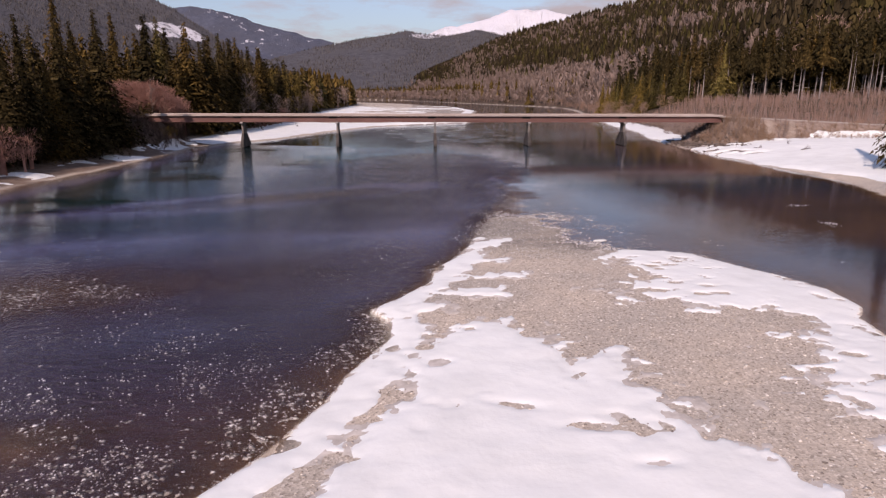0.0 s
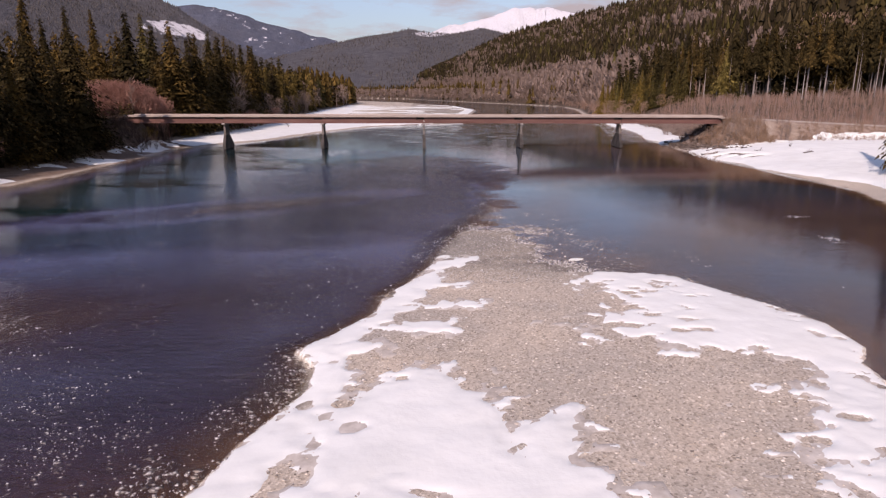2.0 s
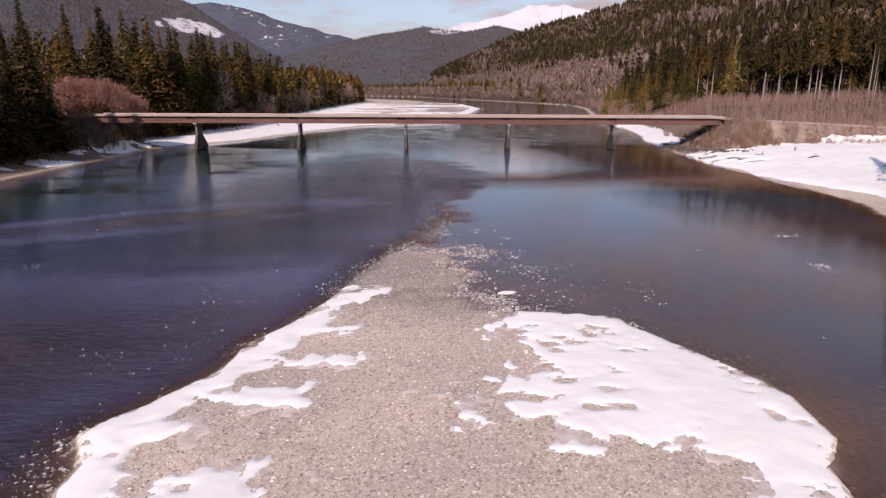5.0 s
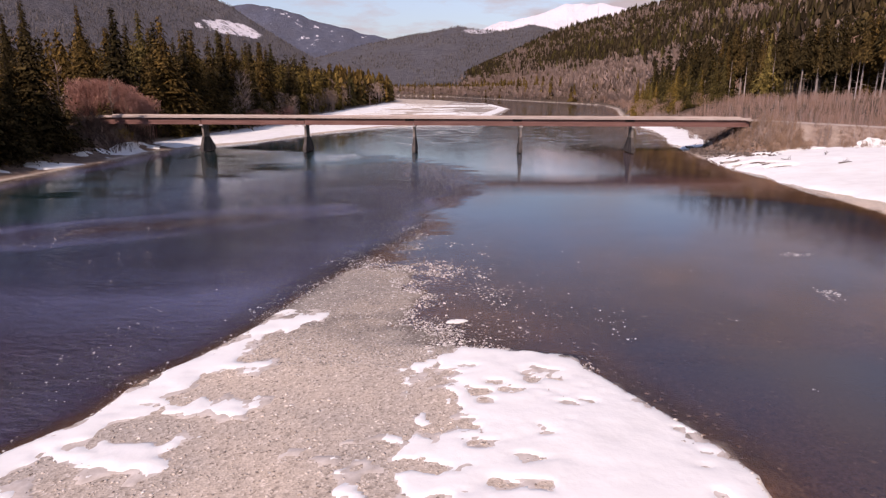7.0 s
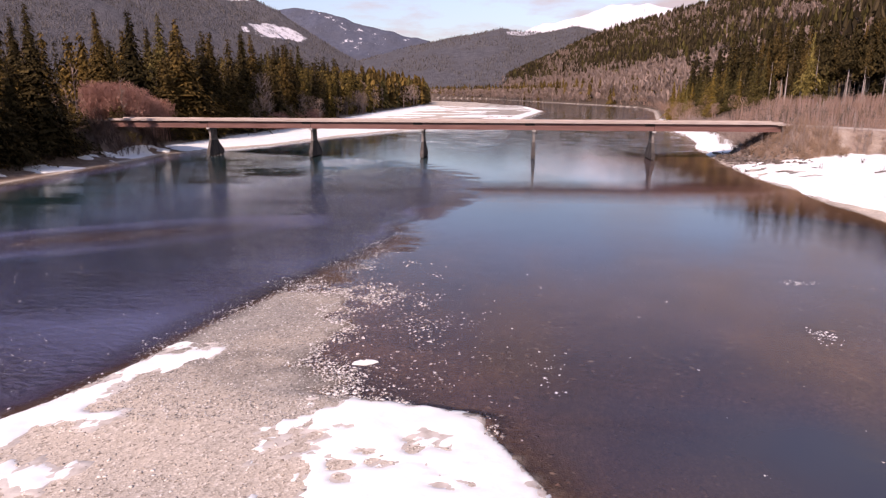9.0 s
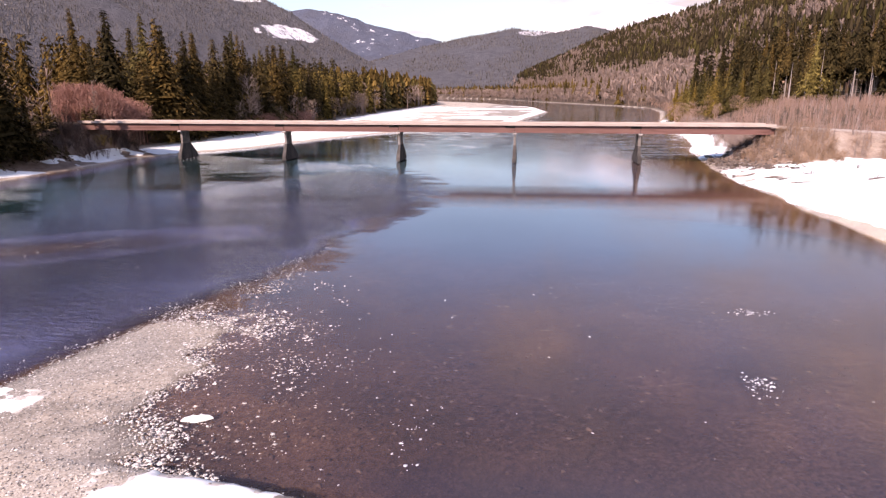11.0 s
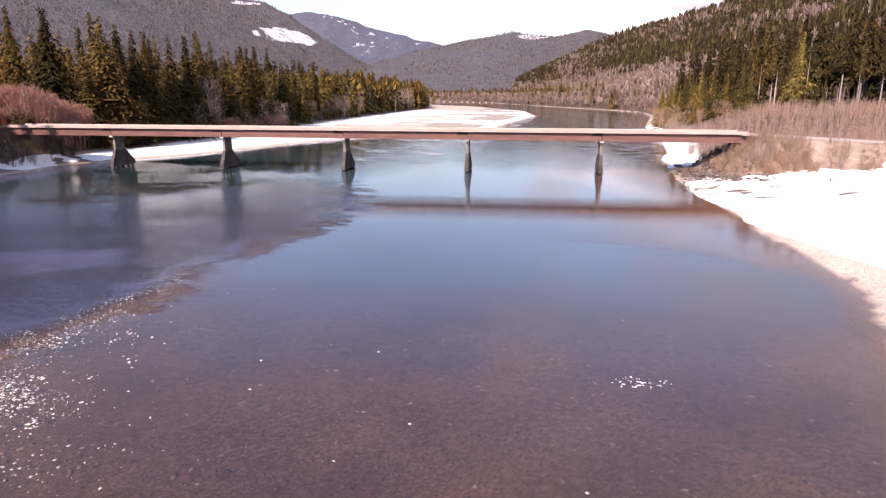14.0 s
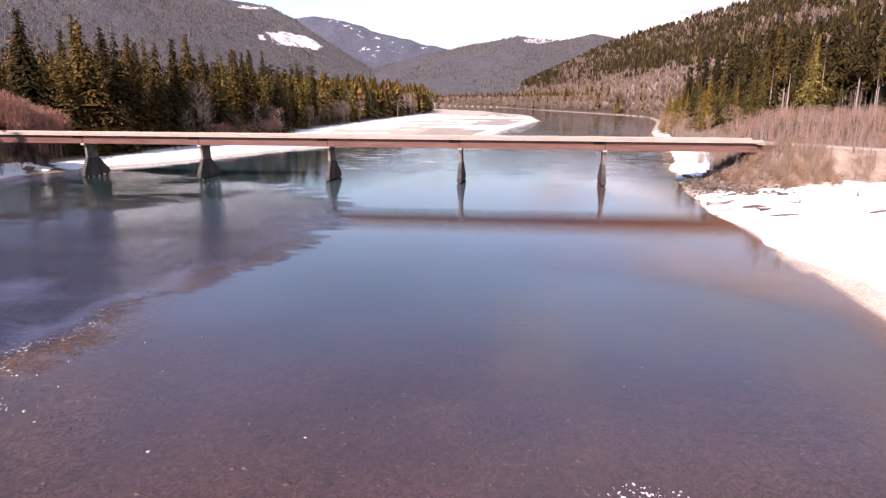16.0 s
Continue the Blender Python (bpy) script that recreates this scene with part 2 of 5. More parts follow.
def calm_line(y):
    return line(y, [(-200, 5), (-92, 6.3), (-80, 9.0), (-62, 11), (-50, 13.4), (-40, 13.5), (-28, 9), (-12, -4), (0, -20), (14, -70), (400, -70)])


def wood_left(y):
    return line(y, [(-400, -98), (-160, -76), (-70, -71.5), (-35, -68.5), (-20, -67), (5, -68), (25, -69), (60, -69), (150, -70), (300, -75), (600, -78), (830, -130), (1366, -380), (2500, -1700)])


def bar_left(y):
    return line(y, [(-200, -34), (-160, -20), (-142.5, -10.9), (-140, -9.3), (-136, -7.6), (-133, -6.8), (-129, -5.2), (-126.3, -5.2), (-124, -6.6), (-122, -5.0),
                    (-118, -2.7), (-114.5, -2.4), (-111.8, -0.8), (-107, 0.9), (-101, 2.2), (-95, 4.0), (-90, 6.0)])


def bar_right(y):
    return line(y, [(-200, 26), (-145, 24), (-129, 22.5), (-126.5, 23), (-124.5, 24.4), (-121, 24.6), (-118.5, 23.7), (-114.5, 21.3), (-110.4, 19),
                    (-109.4, 12), (-104, 9.6), (-97, 9.0), (-92, 8.0), (-90, 6.4)])


def ridge_line(y):
    return line(y, [(-200, 5), (-92, 6.3), (-88, 7.6), (-80, 9.0), (-73, 9.9), (-62, 11), (-50, 13.6), (-39, 17.6), (-25, 22), (10, 35), (150, 60), (400, 90)])


TABLE = np.random.RandomState(3).uniform(-1, 1, (256, 256))


def wobble(x, y, size, seed=0.0):
    """Smooth value noise on arrays, about -1 to 1, with features of that size."""
    x, y = np.asarray(x, float), np.asarray(y, float)
    out, amp, tot = 0.0, 1.0, 0.0
    for k in range(4):
        s = size / 2**k
        u, v = x / s + 17.3 * seed + 5.1 * k, y / s - 9.7 * seed + 3.3 * k
        i, j = np.floor(u), np.floor(v)
        f, g = u - i, v - j
        f, g = f * f * (3 - 2 * f), g * g * (3 - 2 * g)
        r = lambda a, b: TABLE[(a.astype(int) + 37 * k) % 256, (b.astype(int) + 11 * k) % 256]
        out = out + amp * ((r(i, j) * (1 - f) + r(i + 1, j) * f) * (1 - g) + (r(i, j + 1) * (1 - f) + r(i + 1, j + 1) * f) * g)
        tot += amp
        amp *= 0.5
    return out / tot * 1.6


def step(a, b, v):
    t = np.clip((v - a) / (b - a), 0, 1)
    return t * t * (3 - 2 * t)


def bar_inside(x, y):
    """Metres inside the gravel bar's waterline (negative outside)."""
    ends = -94.4 - y
    east = bar_right(y) - x + (1.3 * wobble(x, y, 3.0, 69) + 0.9 * wobble(x, y, 1.3, 73)) * step(-114, -107, y)
    return np.minimum(np.minimum(x - bar_left(y), east), ends * 0.6)


def road_z(x):
    return 7.95 - 0.0038 * x - 0.05 * np.clip(x - 73, 0, 45)


def ground_z(x, y):
    x, y = np.asarray(x, float), np.asarray(y, float)
    dl, dr = shore_left(y) - x, x - shore_right(y)
    # bed: shallow round the bar, deep in the left channel and under the bridge
    b = bar_inside(x, y)
    west = step(-1.0, 3.0, ridge_line(y) - x)
    bed = -0.30 - 0.035 * np.clip(-b, 0, 14) - west * (0.85 * step(0.0, 0.9, -b) * (0.35 + 0.65 * step(-134, -120, y)) + 1.1 * step(0.4, 4, -b) * (0.12 + 0.88 * step(-146, -106, y)) + (0.2 + 0.8 * step(-15, -45, x)) * step(-118, -80, y)) - 1.5 * step(-55, 0, y)
    bed = bed - 0.8 * (1 - west) * step(-98, -58, y) - 0.6 * step(0.2, 2.5, -b) * (1 - west) * step(-105, -113, y) - 0.5 * step(-30, -55, x) + 0.08 * wobble(x, y, 7.0, 51)
    for cx, cy, rx, ry in ((-33, -121.3, 6.5, 2.4), (-19.8, -139.4, 2.9, 0.8)):
        bed = np.maximum(bed, -0.42 - 0.25 * (np.hypot((x - cx) / rx, (y - cy - 0.25 * (x - cx)) / ry) + 0.5 * wobble(x, y, 2.5, 52)) * np.minimum(rx, 1.2))
    bed = np.maximum(bed, -0.30 - (0.14 + 0.5 * west) * np.maximum(0, np.abs(x - ridge_line(y) + 1.6 * wobble(x, y, 5.0, 74)) - 0.4) - 0.030 * np.clip(y + 88, 0, 200))
    bed = np.maximum(bed, -0.85 - 0.30 * np.maximum(0, np.hypot((x + 21) / 3.0, y + 79.5 - 0.5 * (x + 21)) - 1.0 + 1.2 * wobble(x, y, 4.0, 102)))
    bed = np.minimum(bed, 0.12)
    bed = np.maximum(bed, np.maximum(-0.4 * np.abs(dl), -(0.4 - 0.345 * step(-75, -55, y) * step(25, 5, y)) * np.abs(dr)) - 0.03)
    z = bed
    z = np.where(b > 0, np.minimum(0.05 * b + 0.02, 0.28) + 0.05 * wobble(x, y, 6.0, 1), z)
    z = np.where((b <= 0) & (b > -6), np.maximum(bed, np.where(west > 0.5, 1.1 + 1.6 * step(-132, -118, y), 0.13 + 1.0 * step(-105, -113, y)) * b), z)
    # left land: low gravel, then the wooded bank
    wl_ = wood_left(y)
    left = np.minimum(0.10 * dl, 0.7) + 0.1 * wobble(x, y, 9.0, 2) * step(0, 4, dl) + 2.2 * step(-2, 7, wl_ - x) + 6 * step(20, 260, wl_ - x)
    z = np.where(dl > 0, left, z)
    # right land: snow-covered slope, bench and the foot of the hill
    right = np.minimum(0.14 * dr, 0.8) + 1.5 * step(4, 28, dr) + 0.2 * wobble(x, y, 12.0, 3) * step(0, 4, dr)
    right = right + 7 * step(14, 80, y) * step(8, 34, dr) + 7 * step(115, 210, x)
    z = np.where(dr > 0, right, z)
    # road banks at both ends of the bridge
    side = np.maximum(np.abs(y - 2.2) - 3.4, 0)
    for end, fall in ((np.maximum(76.0 - x, 0), 1.15), (np.maximum(x + 72.0, 0), 1.7)):
        bank = road_z(x) - 0.35 - 0.62 * np.hypot(side, end * fall) + 0.25 * wobble(x, y, 4.0, 4) * step(0, 3, side + end)
        land = (dr > 0) | (dl > 0)
        z = np.where(land, np.maximum(z, bank), z)
    return z


# ---- mesh helpers ----
def mesh_of(name, verts, faces, smooth=False):
    me = bpy.data.meshes.new(name)
    me.from_pydata(verts if isinstance(verts, list) else verts.tolist(), [], faces if isinstance(faces, list) else faces.tolist())
    if smooth:
        me.polygons.foreach_set("use_smooth", [True] * len(me.polygons))
    me.update()
    return me


def grid_faces(nx, ny):
    i, j = np.meshgrid(np.arange(nx - 1), np.arange(ny - 1))
    a = (j * nx + i).ravel()
    return np.stack([a, a + 1, a + nx + 1, a + nx], 1)


def give(me, name, values):
    at = me.attributes.new(name, "FLOAT", "POINT")
    at.data.foreach_set("value", np.asarray(values, np.float32))


def add(name, me, material, parent=None, label=""):
    ob = new(name, me)
    if material:
        me.materials.clear()
        me.materials.append(material)
    ob.parent = parent
    return tagged(ob, label)


def part(name, bm, material, parent, label=""):
    me = bpy.data.meshes.new(name)
    bm.to_mesh(me)
    bm.free()
    return add(name, me, material, parent, label)


def box(x0, x1, y0, y1, z0, z1, bevel=0.0):
    bm = bmesh.new()
    bmesh.ops.create_cube(bm, size=1, matrix=Matrix.Translation(((x0 + x1) / 2, (y0 + y1) / 2, (z0 + z1) / 2)) @ Matrix.Diagonal((x1 - x0, y1 - y0, z1 - z0, 1)))
    if bevel:
        bmesh.ops.bevel(bm, geom=bm.edges[:], offset=bevel, segments=1, affect="EDGES")
    return bm


def spaced(knots):
    """Coordinates from (start, step) knots: the step goes over evenly from knot to knot."""
    out = [knots[0][0]]
    k = np.array(knots, float)
    while out[-1] < k[-1, 0]:
        out.append(out[-1] + float(np.interp(out[-1], k[:, 0], k[:, 1])))
    return np.array(out)


# ---- ground ----
gx = spaced([(-4600, 500), (-900, 60), (-400, 14), (-200, 6), (-90, 1.5), (-60, 1.1), (-14, 0.9), (-2, 0.6), (3, 0.42), (18, 0.42), (24, 0.9), (58, 0.9), (62, 0.7), (70, 0.8), (75, 1.2), (110, 2.5), (150, 5), (260, 14), (800, 90), (4600, 500)])
gy = spaced([(-2500, 400), (-400, 40), (-190, 3), (-165, 0.9), (-116, 0.8), (-112, 0.42), (-90, 0.42), (-84, 0.9), (20, 1.1), (120, 3.5), (500, 9), (1500, 30), (2600, 200), (4700, 400)])
GX, GY = np.meshgrid(gx, gy)
GZ = ground_z(GX, GY)
me = mesh_of("ground", np.stack([GX.ravel(), GY.ravel(), GZ.ravel()], 1), grid_faces(len(gx), len(gy)), True)
give(me, "wet", (1 - step(-0.04, 0.03, GZ)).ravel())
soil = np.maximum(step(0.9, 1.7, GZ + 0.3 * wobble(GX, GY, 5.0, 5)) * (GX < 0), step(2.4, 3.2, GZ + 0.3 * wobble(GX, GY, 5.0, 5)))
soil = np.maximum(soil, step(1.2, 0.8, np.hypot((GX - 68) / 5.5, (GY + 1) / 13)))
soil = np.maximum(soil, step(0.3, 0.6, GZ) * (GX > shore_right(GY)) * step(40, 70, GY))
soil = np.maximum(soil, step(0.25, 0.5, GZ) * (GX < -50) * step(16, 10, np.abs(GY - 1)))
soil = np.maximum(soil, step(-2, 3, wood_left(GY) - GX))
soil = np.maximum(soil, step(2.0, 3.5, GX - shore_right(GY)) * step(-50, -40, GY))
soil = np.maximum(soil, step(0.6, 1.4, shore_left(GY) - GX + 0.5 * wobble(GX, GY, 3.0, 97)) * step(20, 8, GY) * (GX < -40))
soil = soil * (1 - 0.35 * np.maximum(step(1.3, 0.4, np.abs(GX - 86 - 0.5 * GY)), step(1.3, 0.4, np.abs(GX - 92 - 0.5 * GY))) * (GY > -14) * (GY < -1))
give(me, "soil", soil.ravel())
tip = step(-114, -106, GY)
damp = np.maximum(step(0.08, 0.01, GZ + 0.03 * wobble(GX, GY, 3.0, 7)), tip * np.maximum(0.5, 0.85 * step(0.28, 0.62, wobble(GX, GY, 2.2, 101))))
give(me, "damp", (damp * (GX > -13) * (GX < 40)).ravel())
give(me, "straw", (step(66, 72, GX + 0.3 * GY + 3) * step(55, 14, np.abs(GY - 2)) + 0.55 * step(-50, -56, GX) * step(-72, -69, GX) * step(20, 0, GY)).ravel())
ground = tagged(add("ground", me, GROUND), "gravel river bed, stony banks and brown forest floor", "ground", kind="structure")

# ---- water ----
wx = spaced([(-1800, 100), (-200, 10), (-70, 2.0), (-16, 0.9), (26, 0.9), (70, 2.0), (140, 10), (400, 100)])
wy = spaced([(-1500, 200), (-300, 20), (-170, 2), (-120, 0.9), (-80, 0.9), (-20, 1.6), (100, 4), (500, 14), (2400, 100)])
WX, WY = np.meshgrid(wx, wy)
me = mesh_of("water", np.stack([WX.ravel(), WY.ravel(), 0 * WX.ravel()], 1), grid_faces(len(wx), len(wy)), True)
give(me, "depth", np.clip(-ground_z(WX, WY) / 4.0, 0, 1).ravel())
spread = 6 + 12 * step(-48, -15, WY)
calm = step(-1, 1, (WX - calm_line(WY) + 2.5 * wobble(WX, WY, 9.0, 6)) / spread)
give(me, "calm", (calm * (1 - 0.28 * step(-4, 24, WY))).ravel())
lee = step(-5, -33, WX - 11 * step(-62, -22, WY) + 4 * wobble(WX, WY, 14.0, 96)) * step(-124, -108, WY)
riffle = np.exp(-((WY + 28.0 - 1.2 * (WX + 9.0) + 1.5 * wobble(WX, WY, 8.0, 92)) / 1.6) ** 2) * step(-24, -16, WX) * step(0, -6, WX)
give(me, "rough", ((0.83 - 0.42 * step(-66, -18, WY)) * (1 - 0.82 * lee) * (1 - 0.5 * step(-4, 24, WY)) + 0.4 * riffle).ravel())
water = tagged(add("water", me, WATER), "clear shallow river water, rippled current beside a calm pool", "water", kind="structure")
water.visible_shadow = False


# ---- snow ----
def poly_inside(x, y, pts):
    """Signed metres to a closed outline, positive inside."""
    p = np.array(pts, float)
    q = np.roll(p, -1, 0)
    best, odd = np.full(x.shape, 1e9), np.zeros(x.shape, bool)
    for (ax, ay), (bx, by) in zip(p, q):
        dx, dy = bx - ax, by - ay
        t = np.clip(((x - ax) * dx + (y - ay) * dy) / (dx * dx + dy * dy), 0, 1)
        best = np.minimum(best, np.hypot(x - ax - t * dx, y - ay - t * dy))
        odd ^= ((ay > y) != (by > y)) & (x < dx * (y - ay) / (dy if dy else 1e-9) + ax)
    return np.where(odd, best, -best)


def snow_sheet(name, x0, x1, y0, y1, cell, mask, thick, label):
    xs, ys = np.arange(x0, x1, cell), np.arange(y0, y1, cell)
    X, Y = np.meshgrid(xs, ys)
    d = mask(X, Y)
    h = thick * (step(-0.5, 1.0, d) * 1.25 - 0.25) * (1 + 0.25 * wobble(X, Y, 5.0, 8)) + 0.03 * wobble(X, Y, 1.2, 9)
    Z = ground_z(X, Y) + np.where(d > -0.3, h, -0.2)
    f = grid_faces(len(xs), len(ys))
    keep = (d.ravel()[f] > -0.3).any(1)
    f = f[keep]
    used, inv = np.unique(f, return_inverse=True)
    v = np.stack([X.ravel(), Y.ravel(), Z.ravel()], 1)[used]
    me = mesh_of(name, v, inv.reshape(-1, 4), True)
    return tagged(add(name, me, SNOW), label, "snow", group="snow patches", kind="stuff")


def near_snow(x, y):
    a = poly_inside(x, y, [(-4, -132), (-2.3, -128.5), (-0.9, -126.6), (1.4, -126.8), (3.4, -130), (4, -132.3), (7.3, -131.2), (6.3, -135), (6.8, -138), (7.7, -139.6),
                           (8.7, -141.2), (10, -143.3), (14, -152), (10, -170), (-12, -170), (-7.2, -143), (-5.6, -138), (-4.1, -135)])
    s = x - bar_left(y)
    strip = np.minimum(s - 0.05, 2.3 + 1.1 * wobble(x, y, 4.0, 11) - s)
    strip = np.minimum(strip, (-105.5 - y) * 0.5)
    fingers = -9.0 * np.ones_like(x)
    for fy, fx, w in ((-113.2, 2.6, 0.8), (-117.6, 3.9, 0.75), (-121.5, 1.8, 1.0), (-124.2, -1.4, 1.0)):
        fingers = np.maximum(fingers, np.minimum(w - np.abs(y - fy + 0.25 * (x - fx) * 0.3) - 0.12 * np.clip(x - fx + 4, 0, 9) * 0.6, np.minimum(fx - x, s - 0.05)))
    rough = 0.5 * wobble(x, y, 3.0, 12) + 0.75 * wobble(x, y, 1.1, 13) + 0.5 * wobble(x, y, 0.5, 99)
    d = np.maximum(np.maximum(a, strip), fingers) + rough
    d = np.maximum(d, np.minimum(3 * (wobble(x, y, 0.9, 105) - 0.52), 1.5 + a))
    hole = 1.2 * wobble(x, y, 2.2, 14) - 0.95
    for cx, cy, rx, ry, tilt in ((1.0, -137.2, 0.8, 0.22, -0.25), (3.4, -139.0, 0.75, 0.2, -0.15), (-3.9, -135.6, 0.25, 0.8, 0.0), (4.6, -132.0, 0.9, 0.3, 0.2), (5.2, -141.6, 0.5, 0.2, 0.0)):
        q = np.hypot((x - cx) / rx, (y - cy - tilt * (x - cx)) / ry) - 1 + 0.9 * wobble(x, y, 0.8, 27)
        d = np.minimum(d, 0.6 * q)
    return np.minimum(np.minimum(d, -hole * 2), s - 0.05)


def far_side_snow(x, y):
    c = poly_inside(x, y, [(11.6, -111.2), (13, -110), (19, -109.8), (25, -121), (24.8, -124.5), (23, -128), (25, -140), (16, -141), (14.7, -136), (17, -133), (19.5, -129),
                           (19.2, -127), (18.5, -124.8), (14, -124.8), (9.8, -123), (12.4, -120), (12.8, -116)])
    d = c + 0.6 * wobble(x, y, 3.0, 15) + 0.95 * wobble(x, y, 0.9, 16) + 0.5 * wobble(x, y, 0.45, 100)
    d = np.maximum(d, np.minimum(4 * (wobble(x, y, 1.9, 91) - 0.62), 3.5 + c) - 9.0 * (y >= -112))
    d = np.maximum(d, np.minimum(3 * (wobble(x, y, 0.9, 106) - 0.5), 1.8 + c) - 9.0 * (y >= -112))
    return np.minimum(np.minimum(d, (0.78 - 1.15 * wobble(0.6 * x + 0.2 * y, y, 0.9, 17) - 0.35 * step(17, 12, x)) * 2), bar_right(y) - x - 0.05 + 0.1 * wobble(x, y, 1, 18))


snow_sheet("snow_patch", -22, 16, -170, -104, 0.2, near_snow, 0.10, "thick wet melting snow on the gravel bar")
snow_sheet("snow_patch", 8, 27, -142, -108, 0.2, far_side_snow, 0.09, "thin melting snow along the gravel bar's edge")


def slush(x, y):
    d = np.maximum(near_snow(x, y), far_side_snow(x, y)) + 0.38 + 0.45 * wobble(x, y, 0.7, 65)
    return np.minimum(d, bar_inside(x, y) - 0.05)


SLUSH = plain("grey_slush", (0.42, 0.375, 0.32), (0.68, 0.64, 0.58), 1.8)
slush_sheet = snow_sheet("slush", -14, 27, -152, -104, 0.24, slush, 0.025, "thin grey slush fringing the snow on the gravel")
slush_sheet.data.materials[0] = SLUSH


def left_snow(x, y):
    s = shore_left(y) - x
    inner = np.minimum(s - 2.5, x - wood_left(y) - 1)
    up = step(95, 145, y)
    core = up * step(-58, -40, x + 9 * wobble(x, y, 30, 20))
    rim = step(11, 5, s) * step(470, 420, y)
    streak = 12 * (wobble(0.3 * x, y, 10, 24) - 0.42)
    far = np.minimum(inner, 8 * (0.5 - core) + 10 * rim)
    far = np.maximum(far, np.minimum(inner, streak))
    near = np.minimum(np.minimum(s - 1.3, 8.0 - s), 3.2 * wobble(0.8 * x + 0.5 * y, y, 5, 19) - 0.3)
    high = 4 * (1.7 - ground_z(x, y))
    return np.minimum(np.where(y > 12, far, near), high) + 0.5 * wobble(x, y, 4, 21)


def right_snow(x, y):
    s = x - shore_right(y)
    e = np.minimum(s - 0.25 - 3.2 * step(-44, -66, y), 75 - s)
    e = np.minimum(e, -10.0 + 6.5 * step(90, 97, x) - y + 2.0 * wobble(x, y, 9, 29))
    streak = np.exp(-((y + 17 + 0.35 * (x - 68)) / 9) ** 2) * step(79, 70, x) + 0.7 * np.exp(-((y + 10) / 8) ** 2) * step(78, 86, x)
    bare = (2.4 * wobble(0.35 * x + 0.25 * y, y, 4.0, 22) + 0.15) * streak - 0.45
    e = np.minimum(e, -bare * 5)
    for cx, cy, rx, ry in ((62.3, -19.0, 1.2, 2.6), (64.6, -26.5, 3.0, 1.9), (66.5, -32.0, 2.4, 1.3), (66.0, -14.5, 2.0, 2.4), (80, -12.5, 5.0, 0.9), (70.5, -17.5, 3.2, 0.9)):
        e = np.minimum(e, 1.6 * (np.hypot((x - cx) / rx, (y - cy - 0.15 * (x - cx)) / ry) - 0.95 + 1.5 * wobble(0.45 * x, y, 1.3, 64)))
    e = np.minimum(e, 6 * (np.hypot((x - 67.5) / 5.0, (y + 5) / 8.5) + 0.3 * wobble(x, y, 4, 26) - 0.9))
    spit = np.minimum(np.minimum(np.minimum(s - 0.3, 9.0 - s), np.minimum(y - 12.0, 120 - y)), np.minimum(3 * (0.55 + 0.03 * np.clip(y, 0, 40) - ground_z(x, y)), 3.0 + 0.42 * (y - 4) - s))
    up = np.minimum(np.minimum(s - 1, 6 - s), np.minimum(y - 48, 8 * wobble(x, y, 22, 25)))
    return np.maximum(np.maximum(e, spit), up) + 0.5 * wobble(x, y, 3, 23)


snow_sheet("snow_patch", -82, 45, -110, 480, 1.0, left_snow, 0.3, "smooth white snow on the low shore")
snow_sheet("snow_patch", 52, 145, -95, 190, 0.5, right_snow, 0.35, "smooth sunlit snow on the sloping bank")


def thaw(x, y):
    """Thin grey slush where the bank's snow has melted through."""
    d = right_snow(x, y) + 0.9 + 0.8 * wobble(0.5 * x, y, 1.6, 98)
    return np.minimum(np.minimum(d, x - shore_right(y) - 0.4), 3 * (2.3 - ground_z(x, y)))


thaw_sheet = snow_sheet("slush", 58, 90, -50, -6, 0.4, thaw, 0.05, "thin grey slush round bare patches of the bank")
thaw_sheet.data.materials[0] = SLUSH


# ---- hills and mountains ----
def ridge_mesh(name, crest, front, back, nx, ny, rough, seed, label, material, snow=None):
    """A mountain along a crest of (x, y, z) points: its foot lies `front` metres nearer and `back` metres beyond."""
    c = np.array(crest, float)
    s = np.r_[0, np.cumsum(np.hypot(*np.diff(c[:, :2], axis=0).T))]
    u = np.linspace(0, s[-1], nx)
    cx, cy, cz = (np.interp(u, s, c[:, k]) for k in range(3))
    tx, ty = np.gradient(cx), np.gradient(cy)
    n = np.hypot(tx, ty)
    fx, fy = ty / n, -tx / n
    w = np.linspace(-1, 1, ny)
    U, W = np.meshgrid(np.arange(nx), w)
    off = np.where(W < 0, -W * front, -W * back)
    X, Y = cx[U] + fx[U] * off, cy[U] + fy[U] * off
    prof = np.clip(1 - np.abs(W), 0, 1) ** 0.9
    Z = cz[U] * prof * (1 + rough * wobble(X, Y, 420, seed) * (0.25 + 0.75 * (1 - prof))) + 0.05 * rough * cz[U] * wobble(X, Y, 90, seed + 1) * prof - 6
    me = mesh_of(name, np.stack([X.ravel(), Y.ravel(), Z.ravel()], 1), grid_faces(nx, ny), True)
    give(me, "snow", (snow(X, Y, Z) if snow else 0 * X).ravel())
    return tagged(add(name, me, material), label, "mountain", kind="structure"), (X, Y, Z)


